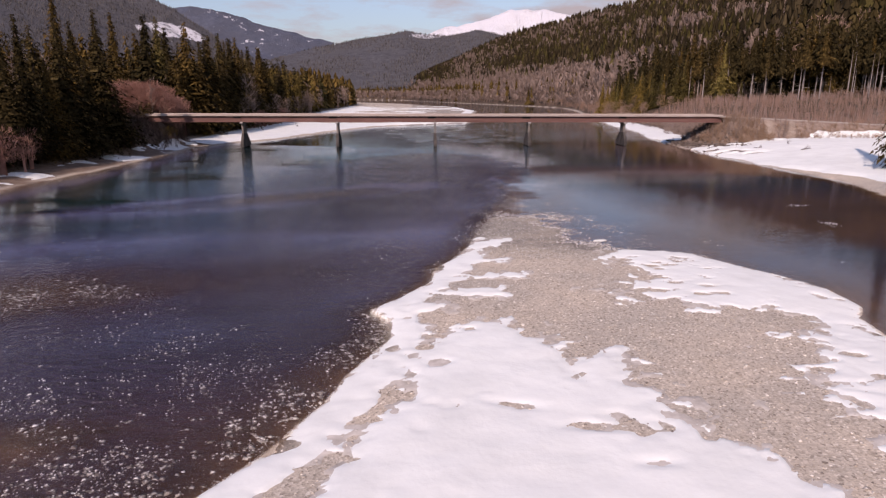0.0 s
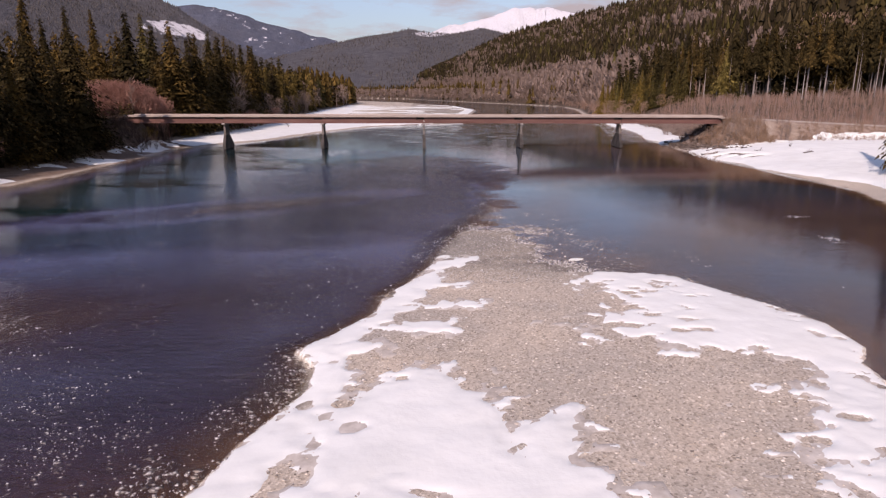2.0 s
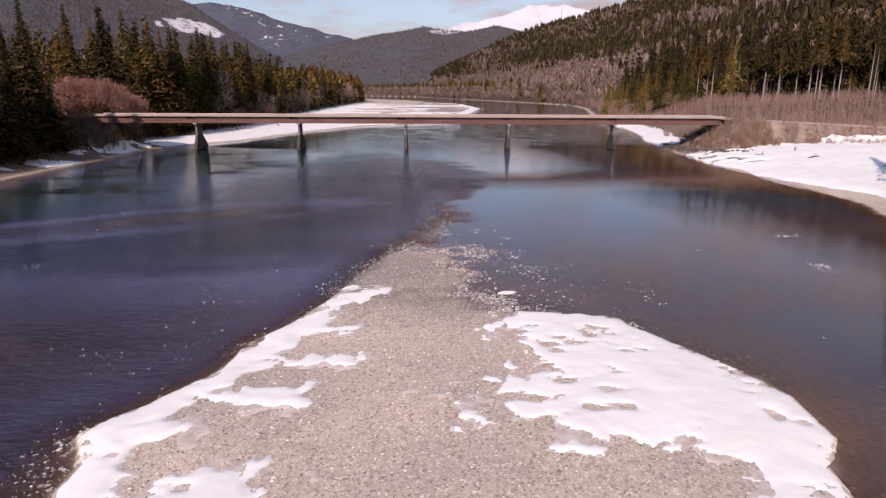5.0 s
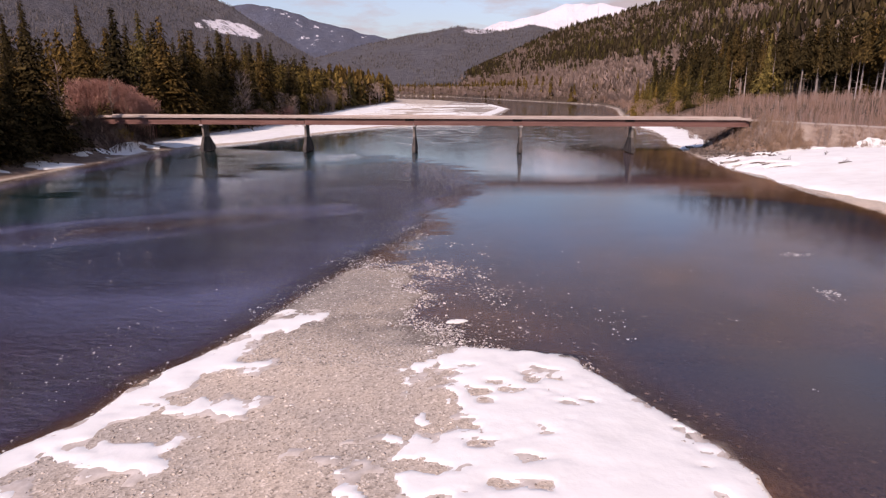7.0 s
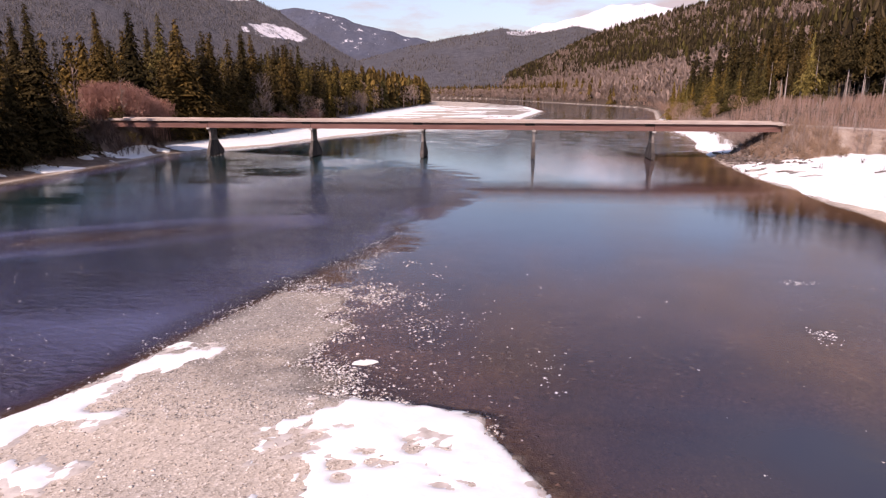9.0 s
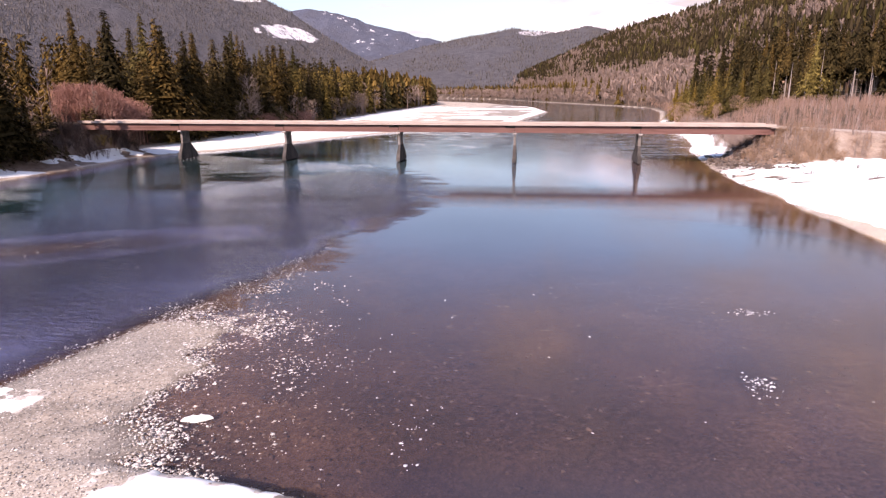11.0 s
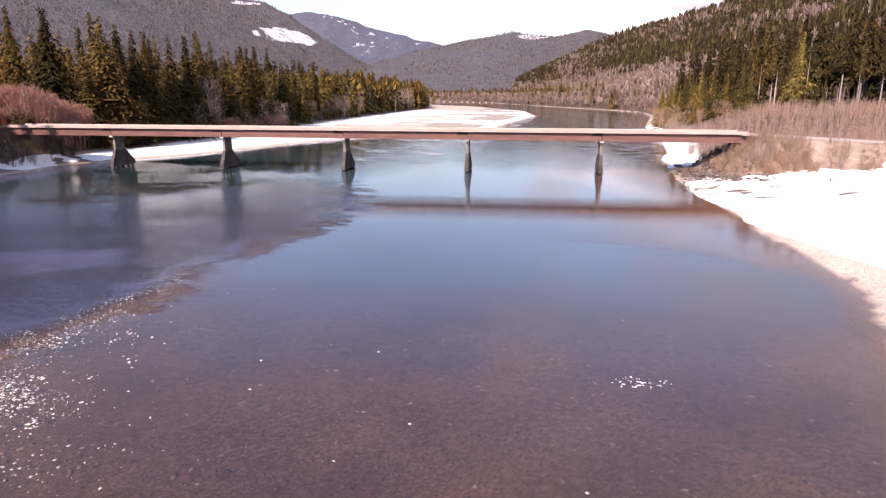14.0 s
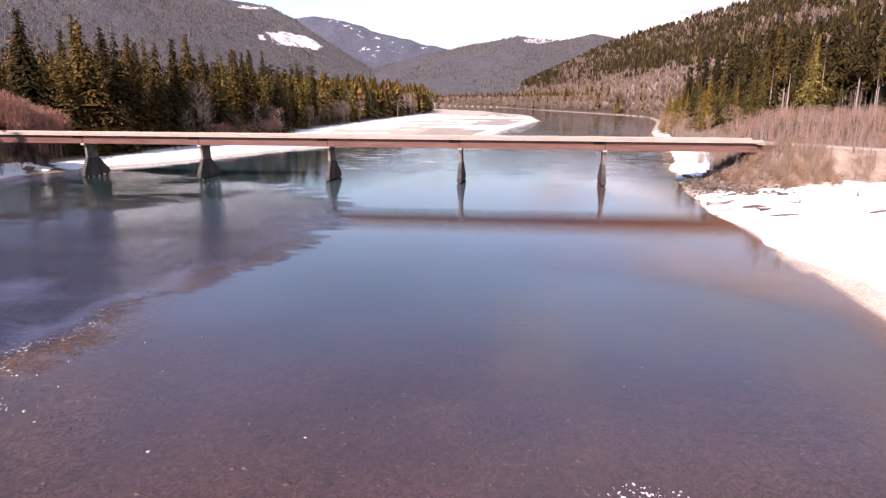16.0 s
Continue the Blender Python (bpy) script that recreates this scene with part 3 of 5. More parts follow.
def forest_slope(name, dark, light, snow_from, snow_to, grain=0.008):
    M = Mat(name, 0.95, 0.1)
    base = M.ramp(M.noise(0.03, 8, 0.7), (0.3, dark), (0.7, light))
    base = M.mix(M.ramp(M.noise(0.006, 4), (0.45, 0.0), (0.6, 0.55)), base, tuple(0.6 * v + 0.02 for v in light))
    patch = M.ramp(M.math("ADD", M.math("MULTIPLY", M.attr("snow"), 0.42), M.math("MULTIPLY", M.noise(0.03, 8, 0.8), 0.9)), (0.76, 0.0), (0.86, 1.0))
    base = M.mix(M.ramp(M.noise(grain, 8, 0.68), (snow_from, 0.0), (snow_to, 1.0)), base, (0.75, 0.76, 0.8))
    M.color(M.mix(patch, base, (0.80, 0.80, 0.83)))
    M.bump(M.noise(0.06, 8, 0.7), 14, 1.0)
    return M.m


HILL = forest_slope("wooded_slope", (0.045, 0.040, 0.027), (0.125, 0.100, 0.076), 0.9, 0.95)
# the next two slopes carry the distance haze in their base colour
MOUNT = forest_slope("haze_grey_wooded_slope", (0.066, 0.070, 0.078), (0.155, 0.150, 0.160), 0.72, 0.75)
FARMOUNT = forest_slope("haze_blue_wooded_slope", (0.075, 0.092, 0.13), (0.135, 0.145, 0.185), 0.615, 0.65, 0.014)
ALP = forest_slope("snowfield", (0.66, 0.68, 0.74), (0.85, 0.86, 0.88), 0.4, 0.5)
clearing = lambda x, y, z: np.hypot((x + 1005 + 0.4 * (y - 2600)) / 150, (z - 264 + 0.12 * (x + 1005)) / 34) + 0.35 * wobble(x, y, 60, 71)
west_snow = lambda x, y, z: np.maximum(step(1.25, 0.75, clearing(x, y, z)), step(1.2, 0.8, np.hypot((x + 1270 + 0.4 * (y - 2750)) / 85, (z - 425) / 10)))
ridge_snow = lambda x, y, z: 0.9 * step(1.2, 0.7, np.hypot((x - 20 - 0.9 * (z - 300)) / 110, (z - 310) / 26)) * (y > 3250)
hill, HILL_GRID = ridge_mesh("wooded_hill", [(150, 2700, 140), (232, 2400, 182), (305, 2300, 207), (390, 2100, 222), (440, 1900, 230), (475, 1700, 226), (495, 1500, 220), (505, 1200, 205), (515, 900, 185),
                             (520, 500, 162), (540, 0, 140), (600, -700, 120)], 400, 400, 200, 60, 0.22, 31, "steep hillside covered with conifers and bare trees", HILL)
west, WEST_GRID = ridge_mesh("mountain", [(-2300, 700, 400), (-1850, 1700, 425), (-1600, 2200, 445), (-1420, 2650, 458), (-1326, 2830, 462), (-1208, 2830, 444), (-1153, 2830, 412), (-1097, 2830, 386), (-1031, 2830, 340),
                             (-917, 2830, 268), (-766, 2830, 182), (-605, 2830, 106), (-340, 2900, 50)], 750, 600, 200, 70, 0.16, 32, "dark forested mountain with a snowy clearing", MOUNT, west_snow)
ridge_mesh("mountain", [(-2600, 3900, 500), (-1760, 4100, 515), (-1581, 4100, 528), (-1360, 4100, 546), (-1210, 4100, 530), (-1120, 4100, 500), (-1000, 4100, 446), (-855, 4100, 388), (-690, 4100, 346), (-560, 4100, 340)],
           800, 500, 200, 50, 0.32, 33, "forested mountain coloured haze-blue, with snowy gullies", FARMOUNT)
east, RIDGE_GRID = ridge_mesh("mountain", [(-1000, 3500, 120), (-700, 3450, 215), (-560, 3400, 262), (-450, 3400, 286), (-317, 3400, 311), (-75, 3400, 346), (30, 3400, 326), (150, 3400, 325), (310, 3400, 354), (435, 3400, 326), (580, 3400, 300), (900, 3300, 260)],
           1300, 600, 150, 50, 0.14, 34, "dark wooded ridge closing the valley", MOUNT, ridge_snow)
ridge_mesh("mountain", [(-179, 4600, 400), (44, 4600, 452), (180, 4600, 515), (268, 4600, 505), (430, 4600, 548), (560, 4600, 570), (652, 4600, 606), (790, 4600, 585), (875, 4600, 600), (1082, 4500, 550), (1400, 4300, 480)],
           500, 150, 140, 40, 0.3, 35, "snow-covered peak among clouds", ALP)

# ---- trees ----
def conifer_mesh(seed, width=0.19, whorls=46, arms=10, bare=0.06, droop=0.4, size=0.023):
    """Crown for a tree of unit height: uneven whorls of drooping boughs, each a run of small ragged sprays, with gaps and a thin leader."""
    r = np.random.RandomState(seed)
    V, F = [], []
    lobes = r.rand(8) * 6.28
    for k in range(whorls):
        f = (k + r.rand() * 0.9) / whorls
        z = bare + (1 - bare) * f
        swell = 0.80 + 0.18 * math.sin(9 * f + lobes[0]) + 0.14 * math.sin(23 * f + lobes[1])
        reach = width * (1 - f) ** 1.08 * 1.35 * swell * (0.6 + 0.6 * r.rand()) * min(1, 0.55 + 3 * f) + 0.004
        n = max(3, int(arms * (1 - 0.5 * f)))
        a0 = r.rand() * 6.28
        for a in range(n):
            if r.rand() < 0.2:
                continue
            ang = a0 + 6.283 * (a + 0.6 * r.rand()) / n
            L = reach * (0.45 + 0.75 * r.rand()) * (1 + 0.3 * math.sin(2 * ang + lobes[2] + 5 * f))
            ca, sa = math.cos(ang), math.sin(ang)
            m = 3 + int(L / (0.58 * size))
            for q in range(m):
                t = (q + 0.3 + 0.7 * r.rand()) / m
                s = size * (1.25 - 0.5 * t) * (0.55 + 0.9 * r.rand()) * (1.05 - 0.6 * f)
                px, pz = L * t, z + 0.22 * L * t - (droop + 0.3) * L * t * t + 0.006 * r.randn()
                side = (0.5 - q % 2) * s * (0.4 + 1.4 * r.rand())
                tw = ang + (0.5 - q % 2) * 1.2 + r.randn() * 0.5
                ct, st = math.cos(tw), math.sin(tw)
                bx, by = ca * px - sa * side, sa * px + ca * side
                w_, e_ = s * (0.3 + 0.22 * r.rand()), s * (0.8 + 0.7 * r.rand())
                i = len(V)
                V += [(bx - st * w_, by + ct * w_, pz + 0.25 * s * r.randn()), (bx + st * w_, by - ct * w_, pz + 0.25 * s * r.randn() + 0.3 * s),
                      (bx + ct * e_, by + st * e_, pz - s * (0.4 + 1.1 * r.rand()))]
                F.append((i, i + 1, i + 2))
    for k in range(whorls // 2):
        f = (k + r.rand()) / (whorls // 2)
        z = bare + (1 - bare) * f
        for a in range(5):
            ang, L = r.rand() * 6.283, width * (1 - f) ** 1.12 * (0.35 + 0.35 * r.rand())
            d = 0.35 + 0.3 * r.rand()
            i = len(V)
            V += [(0, 0, min(0.99, z + 0.03)), (L * math.cos(ang - d), L * math.sin(ang - d), z - 0.03 * r.rand()), (L * math.cos(ang + d), L * math.sin(ang + d), z - 0.03 * r.rand())]
            F.append((i, i + 1, i + 2))
    return mesh_of("crown", V, F)


def trunk_mesh(seed, radius=0.014, top=0.98, limbs=10, lean=0.0):
    r = np.random.RandomState(seed)
    V, F = [], []

    def tube(a, b, r0, r1, n=6):
        a, b = np.array(a), np.array(b)
        d = (b - a) / np.linalg.norm(b - a)
        e = np.cross(d, (0.3, 0.9, 0.2)); e /= np.linalg.norm(e)
        g = np.cross(d, e)
        i = len(V)
        for p, rr in ((a, r0), (b, r1)):
            for k in range(n):
                c, s = math.cos(6.283 * k / n), math.sin(6.283 * k / n)
                V.append(tuple(p + rr * (c * e + s * g)))
        for k in range(n):
            F.append((i + k, i + (k + 1) % n, i + n + (k + 1) % n, i + n + k))

    tube((0, 0, -0.02), (0, 0, 0.05), radius * 1.5, radius, 8)
    tube((0, 0, 0.05), (lean, 0, top), radius, radius * 0.12, 8)
    for k in range(limbs):
        z = 0.12 + 0.75 * k / limbs
        a = r.rand() * 6.28
        L = 0.09 * (1 - z) + 0.02
        tube((lean * z, 0, z), (lean * z + L * math.cos(a), L * math.sin(a), z - 0.15 * L), radius * 0.25, radius * 0.06, 3)
    return mesh_of("trunk", V, F)


SPRUCES = [conifer_mesh(1, 0.20), conifer_mesh(2, 0.24, droop=0.55), conifer_mesh(3, 0.165, 70), conifer_mesh(4, 0.26, 60, bare=0.10),
           conifer_mesh(5, 0.17, 44, bare=0.40), conifer_mesh(7, 0.15, 40, bare=0.48)]
NEAR = [conifer_mesh(31, 0.20, 84, 13, 0.04, 0.5, 0.014), conifer_mesh(32, 0.17, 88, 13, 0.04, 0.45, 0.014)]
OLIVES = [conifer_mesh(26, 0.23, 60, bare=0.03), conifer_mesh(27, 0.20, 64, bare=0.04)]
TRUNKS = [trunk_mesh(11), trunk_mesh(12, 0.012), trunk_mesh(13, 0.011, limbs=26)]
for m_ in SPRUCES + NEAR:
    m_.materials.append(SPRUCE)
for m_ in OLIVES:
    m_.materials.append(PINE)
YELLOW = conifer_mesh(6, 0.19, 52, bare=0.15)
YELLOW.materials.append(needle_material("bright_yellow_needles", (0.15, 0.115, 0.035), (0.40, 0.30, 0.085)))


def conifer(x, y, h, kind, trunk, label, group, turn=0.0, material=None, wide=1.0):
    crown = kind
    root = new("conifer")
    tagged(root, label, "tree", group)
    add("trunk", trunk, material or BARK, root)
    c = new("crown", crown)
    c.parent = root
    root.matrix_world = Matrix.Translation((x, y, float(ground_z(x, y)) - 0.1)) @ Matrix.Rotation(turn, 4, "Z") @ Matrix.Diagonal((h * wide, h * wide, h, 1))
    return root


def scatter(name, templates, places, material, label, category, kind="stuff", seed=0, lean=0.0):
    """One mesh of many small plants: rows of x, y, z, height, width factor."""
    r = np.random.RandomState(seed)
    P = np.asarray(places, float)
    pick = r.randint(len(templates), size=len(P))
    Vs, Fs, base = [], [], 0
    for k, (tv, tf) in enumerate(templates):
        p = P[pick == k]
        a = r.rand(len(p)) * 6.283
        c, s = np.cos(a)[:, None], np.sin(a)[:, None]
        w = (p[:, 3] * p[:, 4])[:, None]
        ln = lean * r.randn(len(p), 2)
        x = (tv[:, 0] * c - tv[:, 1] * s) * w + p[:, 0:1] + ln[:, 0:1] * tv[:, 2] * p[:, 3:4]
        y = (tv[:, 0] * s + tv[:, 1] * c) * w + p[:, 1:2] + ln[:, 1:2] * tv[:, 2] * p[:, 3:4]
        z = tv[:, 2] * p[:, 3:4] + p[:, 2:3]
        Vs.append(np.stack([x, y, z], -1).reshape(-1, 3))
        Fs.append((tf[None] + base + (np.arange(len(p)) * len(tv))[:, None, None]).reshape(-1, 3))
        base += len(p) * len(tv)
    V, F = np.concatenate(Vs), np.concatenate(Fs)
    me = bpy.data.meshes.new(name)
    me.vertices.add(len(V)); me.vertices.foreach_set("co", V.ravel())
    me.loops.add(F.size); me.loops.foreach_set("vertex_index", F.ravel())
    me.polygons.add(len(F)); me.polygons.foreach_set("loop_start", np.arange(0, F.size, 3))
    me.update(calc_edges=True)
    return tagged(add(name, me, material), label, category, kind=kind)


def small_conifer(seed, layers=7, spikes=6, width=0.16, bare=0.05, fan=1.0):
    """A ragged tree of unit height from tiers of drooping spikes."""
    r = np.random.RandomState(seed)
    V, F = [], []
    for k in range(layers):
        f = k / layers
        z0 = bare + (1 - bare) * (f + 1.25 / layers)
        a0 = r.rand() * 6.28
        for q in range(spikes):
            a = a0 + 6.283 * (q + 0.4 * r.rand()) / spikes
            L = width * (1 - f) ** 0.85 * (0.65 + 0.6 * r.rand()) + 0.012
            d = fan * 1.1 / spikes * 3.1
            zt = bare + (1 - bare) * f - 0.02 * r.rand()
            i = len(V)
            V += [(0, 0, min(z0, 1.0)), (L * math.cos(a - d), L * math.sin(a - d), zt + 0.035), (1.15 * L * math.cos(a), 1.15 * L * math.sin(a), zt - 0.02), (L * math.cos(a + d), L * math.sin(a + d), zt + 0.035)]
            F += [(i, i + 1, i + 2), (i, i + 2, i + 3)]
    V = np.array(V)
    V[:, :2] += 0.01 * r.randn(len(V), 2)
    return V, np.array(F)


def bare_tree(seed, stems=1, twigs=26, spread=0.22, thick=0.012, start=0.25):
    """Leafless tree of unit height: tapered stems with upward twigs."""
    r = np.random.RandomState(seed)
    V, F = [], []

    def stick(a, b, w):
        a, b = np.array(a), np.array(b)
        d = (b - a) / (np.linalg.norm(b - a) + 1e-9)
        e = np.cross(d, r.randn(3)); e /= np.linalg.norm(e) + 1e-9
        g = np.cross(d, e)
        i = len(V)
        for p, k in ((a, 1.0), (b, 0.25)):
            for t in range(3):
                V.append(tuple(p + w * k * (math.cos(2.094 * t) * e + math.sin(2.094 * t) * g)))
        for t in range(3):
            u = (t + 1) % 3
            F.append((i + t, i + u, i + 3 + u)); F.append((i + t, i + 3 + u, i + 3 + t))

    def blade(a, b, w):
        e = np.cross(np.array(b) - a, r.randn(3)); e *= w / (np.linalg.norm(e) + 1e-9)
        i = len(V)
        V.extend([tuple(a - e), tuple(a + e), tuple(b)])
        F.append((i, i + 1, i + 2))

    for s in range(stems):
        a = r.rand() * 6.28
        top = np.array([0.35 * spread * math.cos(a) * (stems > 1), 0.35 * spread * math.sin(a) * (stems > 1), 0.8 + 0.2 * r.rand()])
        stick((0.01 * r.randn() * stems, 0.01 * r.randn() * stems, -0.02), top, thick)
        for k in range(twigs // stems):
            z = start + (0.97 - start) * r.rand()
            p = top * z
            b = r.rand() * 6.28
            L = spread * (0.35 + 0.65 * r.rand()) * (1.05 - 0.6 * z)
            q = p + np.array([L * math.cos(b), L * math.sin(b), L * (0.5 + 0.9 * r.rand())])
            blade(p, q, thick * 0.8)
            for j in range(2):
                b2 = b + r.randn() * 0.9
                m = p + (q - p) * (0.4 + 0.5 * r.rand())
                blade(m, m + 0.45 * L * np.array([math.cos(b2), math.sin(b2), 0.6 + 0.8 * r.rand()]), thick * 0.5)
    return np.array(V), np.array(F)


def fan_tree(seed, n=16):
    r = np.random.RandomState(seed)
    V, F = [], []
    for k in range(n):
        a, t = r.rand() * 6.283, 0.12 + 0.3 * r.rand()
        c, s_ = math.cos(a), math.sin(a)
        z0, z1 = 0.15 + 0.35 * r.rand(), 0.65 + 0.35 * r.rand()
        i = len(V)
        V += [(0.02 * c, 0.02 * s_, z0), (t * c - 0.03 * s_, t * s_ + 0.03 * c, z1), (t * c + 0.03 * s_, t * s_ - 0.03 * c, z1 - 0.05)]
        F.append((i, i + 1, i + 2))
    i = len(V)
    V += [(-0.02, 0, -0.02), (0.02, 0, -0.02), (0, 0, 0.7)]
    F.append((i, i + 1, i + 2))
    return np.array(V), np.array(F)


def fuzzy_tree(seed, n=110, low=0.35, wide=0.26, thick=0.009, size=0.07):
    """Leafless tree of unit height: pale stems under a rounded haze of fine twigs."""
    r = np.random.RandomState(seed)
    V, F = [], []
    for k in range(4):
        a, d = r.rand() * 6.283, 0.12 * r.rand()
        i = len(V)
        V += [(-0.011 + 0.03 * r.randn(), 0, -0.02), (0.011 + 0.03 * r.randn(), 0.006, -0.02), (d * math.cos(a), d * math.sin(a), 0.8)]
        F.append((i, i + 1, i + 2))
    for k in range(n):
        a, q = r.rand() * 6.283, r.rand() ** 0.5
        z = low + (0.97 - low) * r.rand()
        R = wide * math.sqrt(max(0.04, 1 - ((z - 0.62) / 0.42) ** 2)) * q
        p = np.array([R * math.cos(a), R * math.sin(a), z])
        d = np.array([0.35 * math.cos(a), 0.35 * math.sin(a), 0.8]) + 0.35 * r.randn(3)
        d *= size * (1 + r.rand()) / np.linalg.norm(d)
        e = np.cross(d, r.randn(3)); e *= thick / (np.linalg.norm(e) + 1e-9)
        i = len(V)
        V += [tuple(p - e), tuple(p + e), tuple(p + d)]
        F.append((i, i + 1, i + 2))
    return np.array(V), np.array(F)


FUZZ = [fuzzy_tree(k) for k in range(100, 105)]
HAZE = [fuzzy_tree(k, 380, 0.38, 0.24, 0.0042, 0.055) for k in range(105, 109)]
SNAG = [(np.array([(0, 0, 1.0), (0.016, 0, 0), (-0.008, 0.014, 0), (-0.008, -0.014, 0)]), np.array([(0, 1, 2), (0, 2, 3), (0, 3, 1)]))]
FAN = [fan_tree(k) for k in range(90, 95)]
SMALL = [small_conifer(s, 7, 6, 0.14 + 0.02 * (s % 3)) for s in range(40, 46)]
as_rows = lambda m: (np.array([v.co[:] for v in m.vertices]), np.array([p.vertices[:] for p in m.polygons]))
MIDDLE = [as_rows(conifer_mesh(s_, 0.19, 26, 5, 0.06, 0.45, 0.048)) for s_ in (20, 21, 22, 23)]
CANOPY = [as_rows(conifer_mesh(s_, 0.20, 20, 6, 0.42, 0.45, 0.045)) for s_ in (24, 25, 28)]
FAR = [small_conifer(s, 3, 4, 0.17) for s in range(50, 54)]
BARE = [bare_tree(s, 1, 26) for s in range(60, 64)]
ROD = [bare_tree(s, 5, 15, 0.10, 0.008, 0.5) for s in range(72, 76)]
SHRUB = [bare_tree(s, 7, 28, 0.7, 0.012, 0.2) for s in range(68, 71)]
rs = np.random.RandomState(5)


def place_rows(n, xr, yr, inside, hr, wr=(0.8, 1.25), level=None):
    x, y = rs.uniform(*xr, n), rs.uniform(*yr, n)
    ok = inside(x, y)
    x, y = x[ok], y[ok]
    z = ground_z(x, y) if level is None else level(x, y)
    return np.stack([x, y, z - 0.15, rs.uniform(*hr, len(x)), rs.uniform(*wr, len(x))], 1)


# left wood: front trees one by one, the rest as a mass
taken = []
for k in range(2000):
    y = rs.uniform(-95, 170)
    d = rs.uniform(0.5, 30)
    x = float(wood_left(y)) - d
    if any((x - a) ** 2 + (y - b) ** 2 < 4.8**2 for a, b in taken) or abs(y - 2.2) < 6:
        continue
    if -23 < y < 25 or (y < -10 and d < 4) or (y < -30 and rs.rand() < 0.65):
        continue
    taken.append((x, y))
    top = float(line(y, [(-95, 19), (-60, 21), (-40, 24), (0, 27), (40, 34), (80, 35), (150, 33)]))
    h = top * (rs.uniform(0.8, 1.0) if rs.rand() < 0.25 and d > 8 else rs.uniform(0.4, 0.76))
    olive = y > 20 and rs.rand() < 0.3
    conifer(x, y, h, OLIVES[rs.randint(2)] if olive else SPRUCES[rs.randint(4)], TRUNKS[rs.randint(2)], "sunlit olive-green conifer at the river bank" if olive else "tall dark green spruce at the river bank",
            "conifers on the wooded bank", rs.rand() * 6.28, wide=rs.uniform(1.1, 1.55))
    if len(taken) >= 95:
        break
# the tall ones that stand out above the bank
for x, y, h, k in ((-80, 25, 32, 2), (-72, 33.5, 31.5, 1), (-70, 43.5, 30, 0), (-73, 27.5, 21, 3), (-69, 35, 21.5, 3), (-71, 50.5, 30, 2), (-71, 62.5, 29, 1), (-70, 70, 31, 2), (-70, 78, 32, 0),
                   (-69, 93, 26, 3), (-69, 106, 31, 2), (-69, 114, 27, 1), (-69, 143, 26, 0), (-74, 128, 29, 1)):
    conifer(x, y, h, SPRUCES[k], TRUNKS[0], "tall spruce rising above the river bank", "conifers on the wooded bank", x + y, wide=1.6)
FINE = [as_rows(conifer_mesh(s_, 0.21, 30, 6, 0.08, 0.45, 0.042)) for s_ in (14, 15, 16)]
scatter("forest", FINE, place_rows(190, (-135, -86), (-60, 120), lambda x, y: (wood_left(y) - x > 24) & (np.abs(y - 2) > 20), (15, 29)), SPRUCE, "dark conifers behind the river bank", "trees", seed=47)
scatter("forest", MIDDLE, place_rows(560, (-160, -70), (-70, 300), lambda x, y: (wood_left(y) - x > np.where(y < 120, 60, np.where(y < 170, 28, 1))) & (np.abs(y - 2) > 20), (15, 31)), SPRUCE, "dense dark conifer wood by the river", "trees", seed=41)
scatter("forest", SMALL, place_rows(2300, (-240, -70), (250, 800), lambda x, y: (wood_left(y) - x > np.where(y < 170, 28, 1)) & (np.abs(y - 2) > 20) & (wobble(x, y, 40, 41) > -0.5) & (wobble(x, y, 25, 43) < 0.05), (15, 31)), SPRUCE, "dense dark conifer wood", "trees", seed=1)
scatter("forest", MIDDLE, place_rows(260, (-130, -70), (110, 300), lambda x, y: (wood_left(y) - x > 1), (13, 26)), PINE, "olive-green conifers by the river", "trees", seed=42)
scatter("forest", SMALL, place_rows(1500, (-240, -70), (300, 800), lambda x, y: (wood_left(y) - x > np.where(y < 170, 24, 1)) & (wobble(x, y, 25, 43) > 0.0), (15, 27)), PINE, "olive-green conifers in the wood", "trees", seed=21)
scatter("bare_trees", FUZZ, place_rows(900, (-150, -70), (200, 850), lambda x, y: (wood_left(y) - x > -2) & (wobble(x, y, 30, 45) > 0.1), (10, 19)), BROWN_TWIG, "leafless brown trees along the wood", "trees", seed=46)
scatter("bare_trees", BARE, place_rows(900, (-160, -70), (-100, 900), lambda x, y: (wood_left(y) - x > 1) & (wobble(x, y, 40, 41) < -0.05), (12, 22)), BROWN_TWIG, "leafless grey-brown trees in the wood", "trees", seed=2)
scatter("thicket", HAZE, place_rows(230, (-83, -69.5), (8, 22), lambda x, y: wood_left(y) - x > 0.5, (8.8, 11), (0.9, 1.2)), TWIG, "leafless reddish alder thicket", "bushes", seed=3)
scatter("thicket", ROD, place_rows(120, (-84, -69.5), (8, 20), lambda x, y: wood_left(y) - x > 0.5, (7, 10.5), (0.7, 1.0)), HAZE_TWIG, "pale slender stems of the alder thicket", "bushes", seed=58)

# right bank: thickets by the road, then conifers up to the hill's foot
def edge_right(x):
    return line(x, [(60, 230), (84, 190), (91, 156), (104, 122), (116, 99), (135, 86), (160, 70), (200, 42), (300, -20)])


